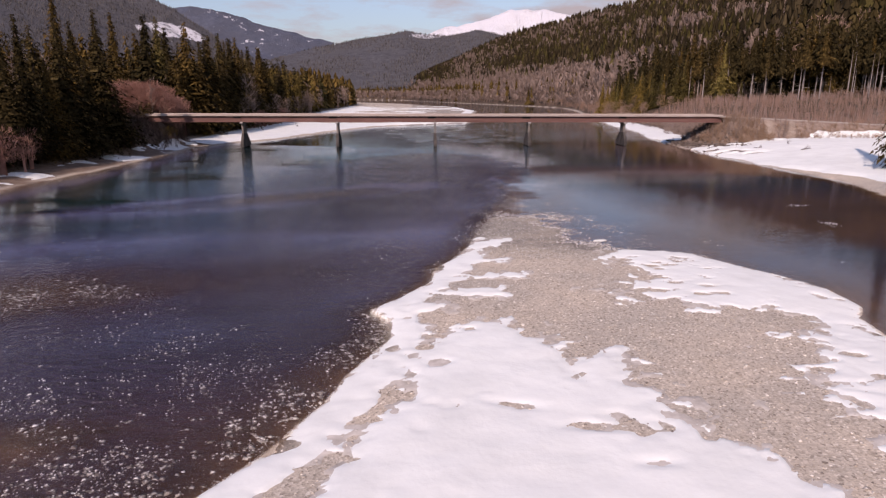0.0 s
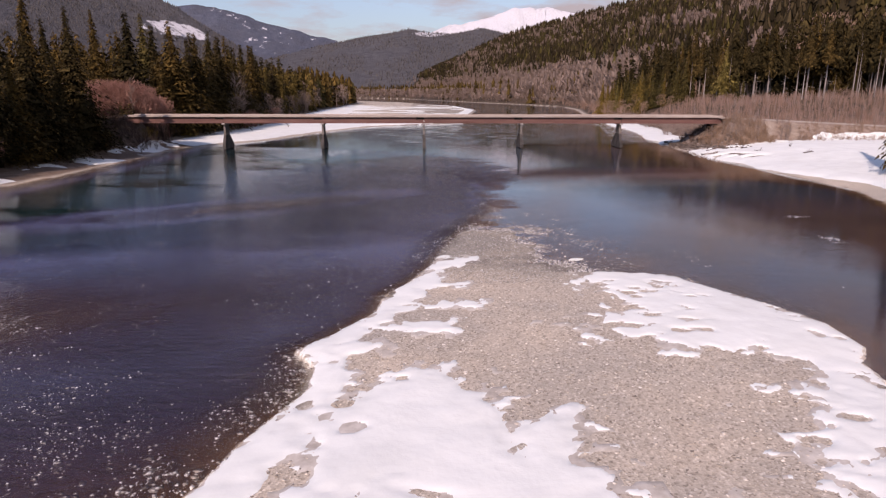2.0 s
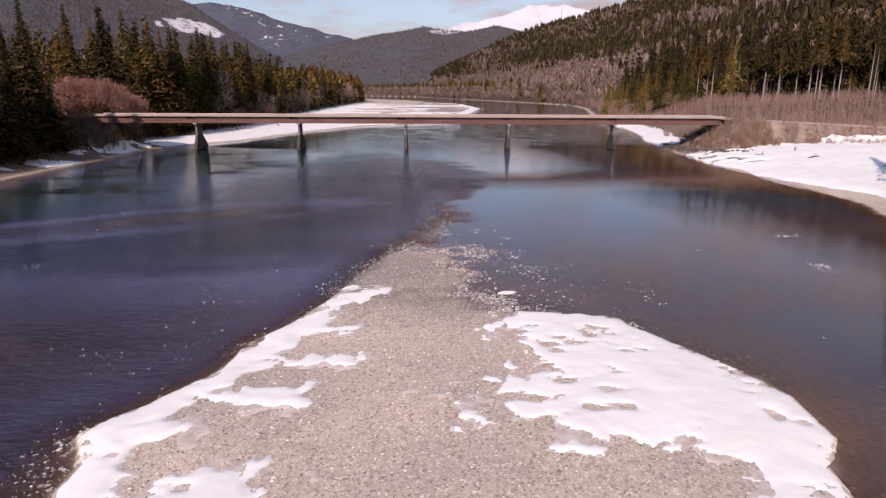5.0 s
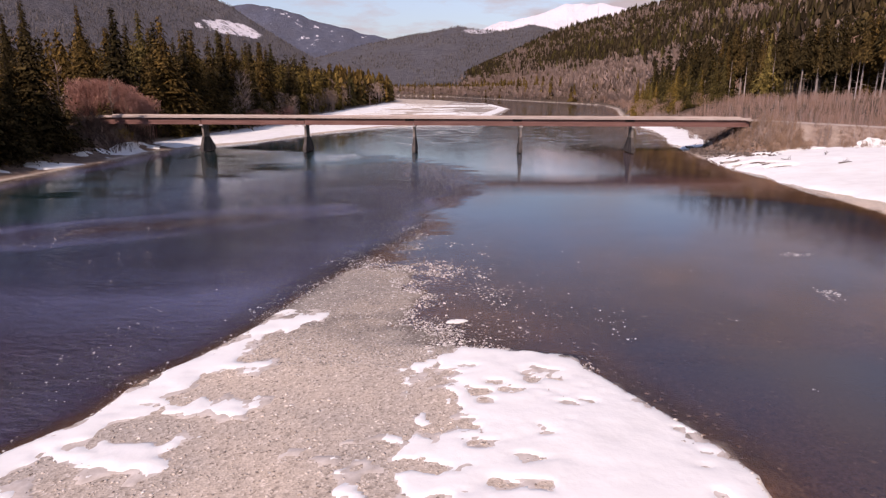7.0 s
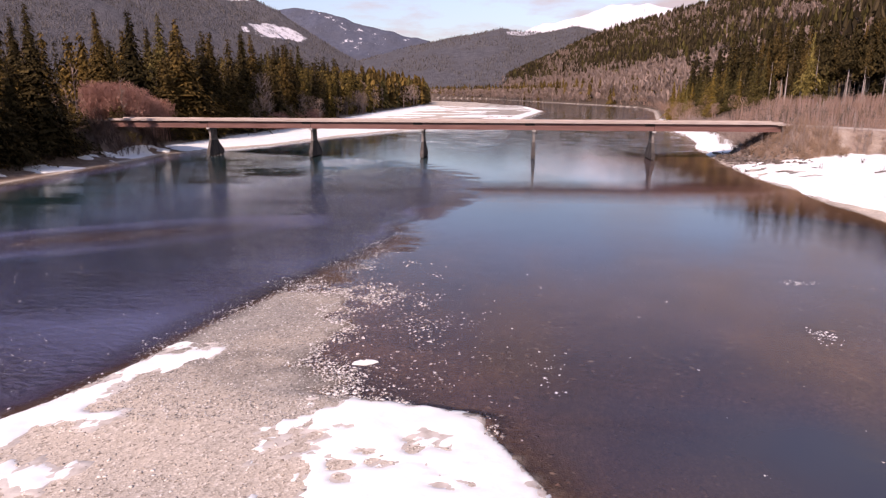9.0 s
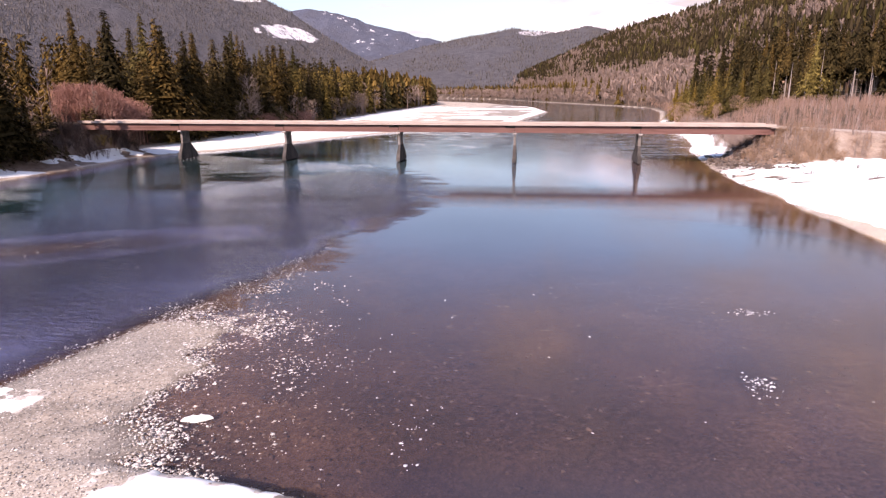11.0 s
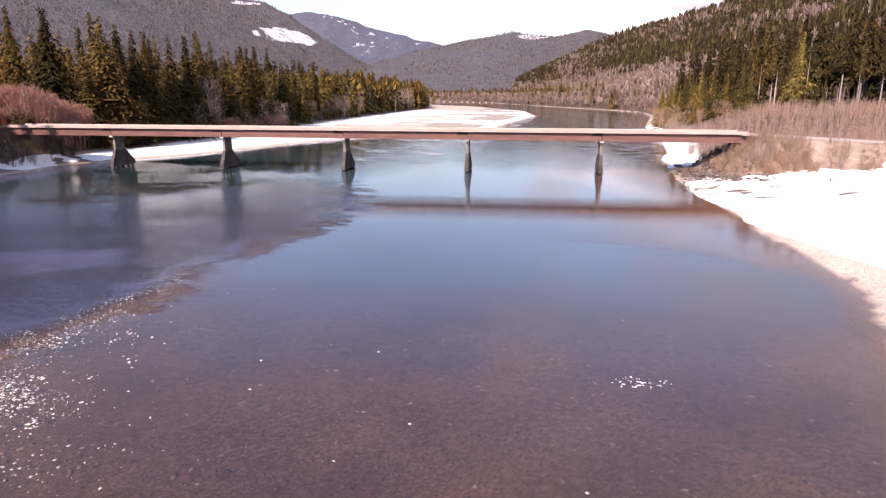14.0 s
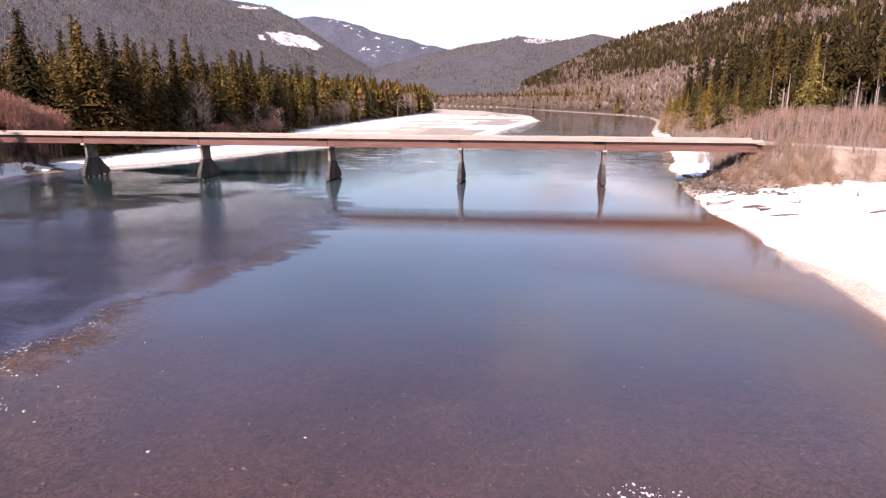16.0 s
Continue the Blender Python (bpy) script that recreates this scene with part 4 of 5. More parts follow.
taken = []
for k in range(3000):
    x = rs.uniform(91, 240)
    y = float(edge_right(x)) + rs.uniform(0, 30)
    if any((x - a) ** 2 + (y - b) ** 2 < 4.4**2 for a, b in taken) or x - float(shore_right(y)) < 5:
        continue
    taken.append((x, y))
    olive = x < 106 and rs.rand() < 0.75
    conifer(x, y, rs.uniform(13, 21) if olive else rs.uniform(19, 31), OLIVES[rs.randint(2)] if olive else SPRUCES[rs.randint(4, 6)] if rs.rand() < (0.85 if x > 100 else 0.3) else SPRUCES[rs.randint(3)], TRUNKS[2],
            "bushy olive-green conifer at the wood's edge" if olive else "conifer with a pale bare lower trunk",
            "conifers at the foot of the hill", rs.rand() * 6.28, PALE_BARK, rs.uniform(0.8, 1.15))
    if len(taken) >= 125:
        break
for k in range(26):
    x = rs.uniform(91, 109)
    conifer(x, float(edge_right(x)) + rs.uniform(-4, 9), rs.uniform(11, 20), OLIVES[k % 2], TRUNKS[2], "bushy olive-green conifer at the wood's edge", "conifers at the foot of the hill", rs.rand() * 6.28, PALE_BARK, rs.uniform(0.9, 1.2))
for x, y, h in ((115.5, 90, 23), (92.0, 149, 16)):
    conifer(x, y, h, YELLOW, TRUNKS[2], "yellow-green conifer standing before the dark wood", "conifers at the foot of the hill", x, PALE_BARK)
inner = lambda x, y: (y > edge_right(x) + 3) & (y < edge_right(x) + 46) & (x - shore_right(y) > 10)
scatter("forest", CANOPY, place_rows(700, (108, 240), (20, 160), inner, (19, 29), (0.8, 1.15)), SPRUCE, "dark conifer canopy over bare trunks at the foot of the hill", "trees", seed=63)
scatter("snags", SNAG, place_rows(420, (106, 240), (20, 160), inner, (12, 20), (0.9, 1.3)), BARK, "dark trunks inside the shaded wood", "trees", seed=64)
scatter("forest", MIDDLE, place_rows(330, (84, 112), (60, 230), lambda x, y: inner(x, y) & (x > 92), (13, 28), (0.75, 1.1)), SPRUCE, "dense dark conifers at the foot of the hill", "trees", seed=48)
scatter("forest", MIDDLE, place_rows(110, (94, 124), (85, 165), lambda x, y: np.abs(y - edge_right(x)) < 5, (6, 13), (0.9, 1.3)), PINE, "young olive conifers at the wood's edge", "trees", seed=49)
scatter("snags", SNAG, place_rows(330, (104, 230), (30, 125), lambda x, y: np.abs(y - edge_right(x) + 1) < 4, (7, 19), (0.8, 1.5)), PALE_BARK, "pale bare trunks before the dark wood", "trees", seed=14)
scatter("bare_trees", HAZE, place_rows(55, (80, 102), (60, 190), lambda x, y: (x - shore_right(y) > 5) & (y < edge_right(x) + 2) & (y > edge_right(x) - 45), (5, 10)), HAZE_TWIG, "brown leafless trees beside the wood", "trees", seed=15)
for x, y, h, k in ((71.8, -65.0, 24, 2), (77.5, -70.0, 22, 1), (71.0, -67.0, 12, 2)):
    conifer(x, y, h, SPRUCES[k], TRUNKS[0], "dark spruce on the snowy bank", "conifers on the snowy bank", x)
scatter("thicket", ROD, place_rows(3000, (78, 230), (8, 100), lambda x, y: (x - shore_right(y) > 10) & (y < edge_right(x) + 1) & (y > 9) & (wobble(x, y, 9, 28) > -0.75), (2.7, 4.1)), PALE_TWIG, "dense leafless reddish thicket behind the road", "bushes", seed=4)

scatter("thicket", FUZZ, place_rows(1500, (78, 230), (8, 100), lambda x, y: (x - shore_right(y) > 10) & (y < edge_right(x) + 1) & (y > 9) & (wobble(x, y, 9, 28) > -0.75), (2.4, 3.8), (0.8, 1.1)), HAZE_TWIG, "fine pinkish twigs of the leafless thicket", "bushes", seed=57)

scatter("thicket", SNAG, place_rows(1500, (78, 230), (8, 90), lambda x, y: (x - shore_right(y) > 10) & (y < edge_right(x) + 1) & (y > 9) & (wobble(x, y, 6, 93) > -0.2), (2.8, 5.0), (0.5, 0.9)), PALE_BARK, "pale slender stems in the leafless thicket", "bushes", seed=59, lean=0.06)

# hillside


def hill_trees(n, seed):
    r = np.random.RandomState(seed)
    X, Y, Z = HILL_GRID
    ny, nx = X.shape
    i, j = r.randint(nx - 1, size=n), r.randint(ny // 2 + 2, size=n)
    u, v = r.rand(n), r.rand(n)
    lerp = lambda A: (A[j, i] * (1 - u) + A[j, i + 1] * u) * (1 - v) + (A[j + 1, i] * (1 - u) + A[j + 1, i + 1] * u) * v
    return lerp(X), lerp(Y), np.maximum(lerp(Z), ground_z(lerp(X), lerp(Y)))


hx, hy, hz = hill_trees(21000, 7)
ok = (hx - shore_right(hy) > 18) & (hy > -250) & ((hy > edge_right(hx) + 18) | (hx > 200))
hx, hy, hz = hx[ok], hy[ok], hz[ok]
rr = np.random.RandomState(9)
leafless = 0.8 * wobble(hx, 2 * hz, 110, 42) + 0.9 * step(60, 12, hz) * step(180, 420, hy) + 0.45 * step(150, 40, hz) * step(300, 800, hy) + 0.42 * rr.randn(len(hx)) > 0.54
hh = rr.uniform(13, 29, len(hx))
rows = np.stack([hx, hy, hz - 0.5, hh, rr.uniform(0.8, 1.3, len(hx))], 1)
near = (hy < 240) & (hx < 330)
scatter("hill_forest", SMALL, rows[~leafless & near], SPRUCE, "conifers covering the steep hillside", "trees", seed=5)
dead = rr.rand(len(hx)) < 0.035
scatter("snags", SNAG, rows[dead], PALE_BARK, "pale dead trunks standing on the hillside", "trees", seed=19)
mixed = rr.rand(len(hx)) < 0.3
scatter("hill_forest", FAR, rows[~leafless & ~near & mixed], PINE, "olive conifers on the hillside", "trees", seed=16)
scatter("hill_forest", FAR, rows[~leafless & ~near & ~mixed], HILLWOOD, "distant conifers on the hillside", "trees", seed=6)
rows[:, 3] *= 0.75
scatter("bare_trees", FUZZ, rows[leafless & near], HAZE_TWIG, "leafless trees at the foot of the hill", "trees", seed=17)
scatter("bare_trees", FAN, rows[leafless & ~near], BROWN_TWIG, "pinkish-grey leafless trees on the hillside", "trees", seed=7)

# ---- bridge ----
bridge = tagged(new("bridge"), "long red steel girder bridge with pale timber deck on concrete piers", "bridge")
PIERS = (-48.1, -24.4, 0.3, 24.2, 48.8)
Y0, Y1 = -0.2, 4.6


def sloped(bm):
    for v in bm.verts:
        v.co.z += road_z(v.co.x)
    return bm


XA, XB = -71.5, 73.6
part("deck", sloped(box(XA, XB, Y0 - 0.6, Y1 + 0.6, -0.30, -0.08)), TIMBER, bridge, "pale timber deck")
for y in (Y0 - 0.56, Y1 + 0.28):
    n = 36
    for k in range(n):
        a = XA + (XB - XA) * k / n
        part("kerb_timber", sloped(box(a + 0.02, a + (XB - XA) / n - 0.02, y, y + 0.28, -0.076, 0.20 + 0.03 * (k * 7 % 5) / 5, 0.02)), TIMBER, bridge, "pale timber kerb")
for y in (Y0, Y1 - 0.35):
    xs = [XA] + list(PIERS) + [XB]
    for a, b in zip(xs[:-1], xs[1:]):
        part("girder", sloped(box(a + 0.06, b - 0.06, y, y + 0.3, -1.75, -0.45)), STEEL, bridge, "rusty red steel girder")


for x in PIERS:
    z = road_z(x)
    part("joint_box", box(x - 1.9, x + 0.1, Y0 - 0.06, Y0 + 0.1, z - 0.86, z - 0.34, 0.02), DARK, bridge, "dark expansion joint box")


for xa, xb in ((XA - 1.2, XA + 0.3), (XB - 0.3, XB + 1.2)):
    zt = road_z((xa + xb) / 2)
    part("abutment", box(xa, xb, -0.6, 5.0, zt - 3.4, zt - 1.78, 0.05), CONCRETE, bridge, "weathered concrete abutment")


def pier(x):
    g = new("pier")
    g.parent = bridge
    top = road_z(x) - 1.78
    # battered shaft over a wide flared foot, longer upstream
    for name, mat, rings in (("footing", WET_CONCRETE, [(0.16, -1.1, 6.2, 0.40), (1.0, -1.05, 6.1, 0.39), (2.2, -0.35, 4.85, 0.33), (3.5, 0.35, 3.5, 0.27)]),
                             ("shaft", CONCRETE, [(3.5, 0.4, 3.45, 0.24), (top - 0.35, 0.45, 3.4, 0.22)])):
        bm = bmesh.new()
        loops = []
        for z, a, b, w in rings:
            loops.append([bm.verts.new((x + s * w, yy, z)) for s, yy in ((-1, a), (1, a), (1, b), (-1, b))])
        for p, q in zip(loops[:-1], loops[1:]):
            for k in range(4):
                bm.faces.new((p[k], p[(k + 1) % 4], q[(k + 1) % 4], q[k]))
        bm.faces.new(loops[0][::-1]); bm.faces.new(loops[-1])
        bmesh.ops.bevel(bm, geom=bm.edges[:], offset=0.03, segments=1, affect="EDGES")
        part(name, bm, mat, g, "dark stained concrete footing" if name == "footing" else "")
    part("cap", box(x - 0.38, x + 0.38, -0.35, 4.75, top - 0.35, top, 0.04), PALE_CONCRETE, g, "pale concrete cap")
    for k in range(5):
        bm = bmesh.new()
        bmesh.ops.create_cone(bm, cap_ends=True, segments=10, radius1=0.27, radius2=0.27, depth=4.0, matrix=Matrix.Translation((x, -0.6 + 1.55 * k, -1.4)))
        part("pile", bm, DARK, g, "dark wet pile")
    return g


for x in PIERS:
    pier(x)
for x in PIERS:
    z = road_z(x)
    for y in (Y0, Y1 - 0.35):
        part("bearing", box(x - 0.3, x + 0.3, y - 0.08, y + 0.38, z - 1.78, z - 1.71, 0.01), DARK, bridge, "dark steel bearing")
    part("crossbeam", box(x - 0.9, x - 0.7, Y0 + 0.3, Y1 - 0.35, z - 1.5, z - 0.6), STEEL, bridge, "red steel cross beam")
for y in (Y0 - 0.08, Y1 - 0.43):
    xs = [XA] + list(PIERS) + [XB]
    for a, b in zip(xs[:-1], xs[1:]):
        part("flange", sloped(box(a + 0.06, b - 0.06, y, y + 0.46, -1.79, -1.752)), STEEL, bridge, "rusty red lower flange")


# ---- spires on the far slopes ----
SPIRE = [(np.array([(0, 0, 1.0), (0.2, 0, 0), (-0.1, 0.17, 0), (-0.1, -0.17, 0)]), np.array([(0, 1, 2), (0, 2, 3), (0, 3, 1)]))]


def slope_trees(grid, n, seed, keep):
    r = np.random.RandomState(seed)
    X, Y, Z = grid
    ny, nx = X.shape
    i, j = r.randint(nx - 1, size=n), r.randint(ny // 2 + 2, size=n)
    u, v = r.rand(n), r.rand(n)
    lerp = lambda A: (A[j, i] * (1 - u) + A[j, i + 1] * u) * (1 - v) + (A[j + 1, i] * (1 - u) + A[j + 1, i + 1] * u) * v
    x, y, z = lerp(X), lerp(Y), lerp(Z)
    ok = keep(x, y, z) & (z > 0)
    return np.stack([x, y, z - 1, r.uniform(6, 13, n), r.uniform(0.8, 1.2, n)], 1)[ok]


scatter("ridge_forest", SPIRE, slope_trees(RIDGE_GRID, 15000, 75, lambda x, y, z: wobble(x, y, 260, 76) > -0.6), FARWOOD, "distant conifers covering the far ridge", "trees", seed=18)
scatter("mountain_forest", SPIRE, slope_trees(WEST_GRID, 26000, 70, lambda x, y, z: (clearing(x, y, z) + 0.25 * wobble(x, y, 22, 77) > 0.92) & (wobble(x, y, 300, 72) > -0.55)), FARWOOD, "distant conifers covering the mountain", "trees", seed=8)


# ---- stones ----
def stone_shapes(n, seed, flat=0.6):
    out = []
    r = np.random.RandomState(seed)
    for k in range(n):
        bm = bmesh.new()
        bmesh.ops.create_icosphere(bm, subdivisions=1, radius=0.5)
        v = np.array([w.co[:] for w in bm.verts]) * (1 + 0.28 * r.randn(len(bm.verts), 1).clip(-1.5, 1.5)) * (1, r.uniform(0.6, 0.9), flat * r.uniform(0.7, 1.2))
        f = np.array([[w.index for w in g.verts] for g in bm.faces])
        bm.free()
        out.append((v, f))
    return out


def stone_material(name, stops, rough=0.85):
    M = Mat(name, rough, 0.3)
    M.color(M.mix(1.0, M.ramp(M.geo.outputs["Random Per Island"], *stops), M.ramp(M.noise(9.0, 4), (0.3, 0.8), (0.7, 1.15)), "MULTIPLY"))
    return M.m


PEBBLE = stone_material("dry_pebbles", ((0.0, (0.18, 0.155, 0.13)), (0.25, (0.415, 0.363, 0.303)), (0.75, (0.57, 0.51, 0.43)), (1.0, (0.83, 0.78, 0.705))))
GREY_PEBBLE = stone_material("grey_pebbles", ((0.0, (0.10, 0.095, 0.089)), (0.25, (0.26, 0.246, 0.225)), (0.75, (0.41, 0.392, 0.362)), (1.0, (0.78, 0.76, 0.73))))
PALE = stone_material("pale_stones", ((0.0, (0.17, 0.15, 0.13)), (0.35, (0.45, 0.42, 0.385)), (0.7, (0.66, 0.635, 0.60)), (1.0, (0.84, 0.825, 0.80))))
STONES = stone_shapes(6, 80, 0.5)
FLAT = stone_shapes(6, 89, 0.2)


chip = np.random.RandomState(66)
CHIPS = [(np.array([(0.5, 0, 0), (0, 0.4, 0), (-0.5, 0, 0), (0, -0.35, 0), (0, 0, 0.22), (0, 0, -0.2)]) * (1 + 0.25 * chip.randn(6, 1)), np.array([(0, 1, 4), (1, 2, 4), (2, 3, 4), (3, 0, 4), (1, 0, 5), (2, 1, 5), (3, 2, 5), (0, 3, 5)])) for k in range(5)]


FLECKS = [(v * (1, 1, 0.16), f) for v, f in CHIPS]


def stone_rows(n, xr, yr, inside, lo, hi, seed, sink=0.15):
    r = np.random.RandomState(seed)
    x, y = r.uniform(*xr, n), r.uniform(*yr, n)
    ok = inside(x, y, r)
    x, y = x[ok], y[ok]
    h = lo + (hi - lo) * r.rand(len(x)) ** 3
    return np.stack([x, y, ground_z(x, y) + h * sink, h, r.uniform(0.8, 1.3, len(x))], 1)


bar_pebbles = stone_rows(42000, (-12, 26), (-152, -88), lambda x, y, r: (bar_inside(x, y) > 0.05) & (near_snow(x, y) < 0.2) & (far_side_snow(x, y) < 0.2), 0.045, 0.17, 81, 0.03)
scatter("pebbles", STONES, bar_pebbles[(bar_pebbles[:, 3] > 0.075) & (bar_pebbles[:, 1] < -109)], PEBBLE, "rounded grey and beige pebbles on the gravel bar", "stones", seed=9)
scatter("pebbles", CHIPS, stone_rows(24000, (-3, 15), (-113, -90), lambda x, y, r: (bar_inside(x, y) > -0.2) & (near_snow(x, y) < 0.2) & (far_side_snow(x, y) < 0.2), 0.05, 0.16, 99, 0.05), GREY_PEBBLE, "mixed pebbles on the tip of the gravel bar", "stones", seed=65)
scatter("pebbles", CHIPS, bar_pebbles[(bar_pebbles[:, 3] <= 0.075) & (bar_pebbles[:, 1] < -109)], PEBBLE, "small grey and beige pebbles on the gravel bar", "stones", seed=29)


def afloat(rows, lift=0.0):
    rows[:, 2] = np.maximum(rows[:, 2], -0.03 * rows[:, 3] + lift)
    return rows


def shallows(x, y, r):
    b = bar_inside(x, y)
    tip = np.hypot((x - 12.5) / 6, (y + 104) / 9)
    shoal = np.abs(x - ridge_line(y) + 0.7 + 1.2 * wobble(x, y, 4.0, 103)) / 1.9 + np.clip(y + 88, 0, 99) / 15
    dens = (0.95 - (x < ridge_line(y)) * (0.80 * step(-104, -110, y) - 0.2 * step(-124, -130, y))) * np.exp(-np.clip(-b, 0, 99) / 0.9) * (x < 14) + 0.30 * np.exp(-tip**2) * (y > -112) + 0.75 * np.exp(-shoal**2) * (y > -96)
    return (b < 0.1) & (r.rand(len(x)) < dens * np.clip(0.5 + 0.9 * wobble(x, y, 2.5, 83), 0, 1))


scatter("stones", FLECKS, afloat(stone_rows(150000, (-16, 24), (-150, -70), shallows, 0.05, 0.24, 82), 0.004), PALE, "pale stones breaking the shallow water", "stones", seed=10)


def ragged_edge(x, y, r):
    b = bar_inside(x, y)
    dens = (np.exp(-(np.clip(-b - 0.3, 0, 99) / 1.6) ** 2) + 0.6 * np.exp(-(np.clip(-b, 0, 99) / 4.8) ** 2) * step(-0.1, 0.7, wobble(x - 0.6 * y, 0.35 * x + 0.35 * y, 2.4, 95))) * (x > ridge_line(y) - 1.5) * (y > -112.5)
    return (b < 0.5) & (r.rand(len(x)) < 0.8 * dens * np.clip(0.4 + 1.3 * wobble(x, y, 1.5, 78), 0, 1))


scatter("stones", CHIPS, afloat(stone_rows(90000, (1, 22), (-113, -80), ragged_edge, 0.05, 0.24, 79, 0.2), 0.008), PALE, "pale wet cobbles along the bar's ragged edge", "stones", seed=55)


def left_shoal(x, y, r):
    band = np.exp(-((y + 140 + 0.10 * (x + 20)) / 8) ** 2) + 0.9 * np.exp(-((y + 121 - 0.25 * (x + 32)) / 3.2) ** 2) * step(-18, -25, x) + 0.06
    band = band + 0.45 * np.exp(-((y + 79.5 - 0.5 * (x + 21) + 1.5 * wobble(x, y, 6.0, 104)) / 1.8) ** 2) * step(-36, -24, x) * step(-8, -14, x) * (y > -92)
    band = band + 0.4 * np.exp(bar_inside(x, y) / 1.0) * (y < -124)
    return (bar_inside(x, y) < -0.2) & (x > shore_left(y)) & (r.rand(len(x)) < 2.0 * band * np.clip(0.25 + 0.8 * wobble(x, y, 5, 84), 0.04, 1) * np.clip(0.6 + wobble(x, y, 1.3, 88), 0.1, 1.3))


scatter("stones", FLECKS, afloat(stone_rows(120000, (-50, -4), (-152, -70), left_shoal, 0.06, 0.38, 85), 0.002), PALE, "pale stones and ice scraps in the shallow channel", "stones", seed=11)
BEDSTONE = stone_material("river_bed_stones", ((0.0, (0.035, 0.02, 0.014)), (0.5, (0.12, 0.07, 0.046)), (0.85, (0.21, 0.135, 0.092)), (1.0, (0.32, 0.23, 0.165))), 0.6)


def pool_bed(x, y, r):
    ridge = np.abs(x - ridge_line(y) - 0.8) / 2.4
    dens = 0.9 * np.exp(-ridge**2) * (y > -94) * step(-55, -75, y) + 0.42 * (x > ridge_line(y)) * step(-72, -92, y)
    return (bar_inside(x, y) < -0.1) & (x < shore_right(y) - 3) & (r.rand(len(x)) < dens * np.clip(0.7 + 0.7 * wobble(x, y, 3.0, 67), 0.1, 1))


scatter("stones", CHIPS, stone_rows(52000, (2, 52), (-128, -50), pool_bed, 0.06, 0.38, 68, 0.1), BEDSTONE, "brown stones on the bed of the shallow pool", "stones", seed=13)
scatter("stones", FLAT, afloat(stone_rows(420, (14, 48), (-125, -75), lambda x, y, r: (bar_inside(x, y) < -1) & (r.rand(len(x)) < 0.4 * np.clip(wobble(x, y, 6, 86) + 0.1, 0.03, 1)), 0.06, 0.2, 87)), PALE,
        "scattered pale stones in the calm pool", "stones", seed=12)


# ---- valley floor beyond the bend ----
def far_bank(x, y):
    return (x - shore_right(y) > 7) & (x < 420) & (y > 190)


fp = place_rows(5200, (-700, 330), (190, 2300), lambda x, y: far_bank(x, y) & (x - shore_right(y) < 260), (7, 15))
scatter("bare_trees", FAN, fp, BROWN_TWIG, "leafless brown trees along the far bank", "trees", seed=30)
fp = place_rows(4200, (-1300, 330), (500, 2700), lambda x, y: (far_bank(x, y) | (wood_left(y) - x > 5)) & (np.abs(x + 100) < 900), (12, 25))
scatter("forest", FAR, fp, SPRUCE, "distant conifers on the valley floor", "trees", seed=31)

scatter("bare_trees", FAN, place_rows(9000, (-400, 140), (300, 1350), lambda x, y: (x - shore_right(y) > 4) & (x - shore_right(y) < 45), (6, 13), (1.0, 1.5)), BROWN_TWIG, "pinkish leafless trees crowding the far bank", "trees", seed=62)
scatter("bushes", FUZZ, place_rows(700, (74, 150), (120, 500), lambda x, y: (x - shore_right(y) > 3.5) & (x - shore_right(y) < 20), (3, 7.5), (0.9, 1.5)), HAZE_TWIG, "pink-brown leafless bushes along the far bank", "bushes", seed=51)

# ---- undergrowth and bushes ----
scatter("undergrowth", SHRUB, place_rows(900, (-80, -58), (-100, 60), lambda x, y: (np.abs(y - 2.2) > 3.4) & (wood_left(y) - x > 0.8 - 6 * (np.abs(y - 1) < 9)) & (wood_left(y) - x < 9), (1.5, 4.5)), SHADE_TWIG, "tangled undergrowth darkened as if in the wood's shade", "bushes", seed=32)
bank = lambda x, y: (np.abs(y - 1.5) < 11) & (np.abs(y - 2.2) > 2.6 - 2 * (x > -68)) & (ground_z(x, y) > 0.9)
scatter("undergrowth", SHRUB, place_rows(330, (-76, -58), (-12, 14), bank, (0.8, 2.4)), SHADE_TWIG, "tangled bushes with shade-dark twigs below the bridge end", "bushes", seed=43)
for x, y, h, k in ((-71, -36.5, 25.5, 0), (-72, -52, 23, 1), (-70, -29.5, 19, 0), (-74, -66, 22, 1), (-72.5, -46, 24.5, 1), (-71, -41.5, 18, 0), (-70.5, -22.5, 28.5, 0), (-88, 23, 32, 1),
                   (-77, -25, 30, 1), (-78.5, -17, 26, 0), (-70.5, -16.5, 13, 1)):
    conifer(x, y, h, NEAR[k], TRUNKS[0], "broad dark spruce with hanging branches at the shore", "conifers on the wooded bank", x * y, wide=1.55)
LOW = [as_rows(conifer_mesh(s_, 0.30, 14, 5, 0.02, 0.5, 0.085)) for s_ in (8, 9)]
scatter("undergrowth", LOW, place_rows(200, (-84, -60), (-100, 40), lambda x, y: (wood_left(y) - x > 1.0) & (wood_left(y) - x < 14) & (np.abs(y - 2.2) > 3.5), (1.5, 5), (1.6, 2.4)), SPRUCE, "low dark evergreen undergrowth", "bushes", seed=33)
scatter("thicket", HAZE, place_rows(70, (-80, -64), (-80, -52), lambda x, y: (wood_left(y) - x > -3.2) & (wood_left(y) - x < 3), (4, 8), (1.0, 1.4)), TWIG, "leafless reddish bushes on the bank", "bushes", seed=34)
on_bank = lambda x, y: (ground_z(x, y) > 2.2) & (y < -1.2) & (np.abs(x - 86 - 0.5 * y) > 0.9) & (np.abs(x - 92 - 0.5 * y) > 0.9)
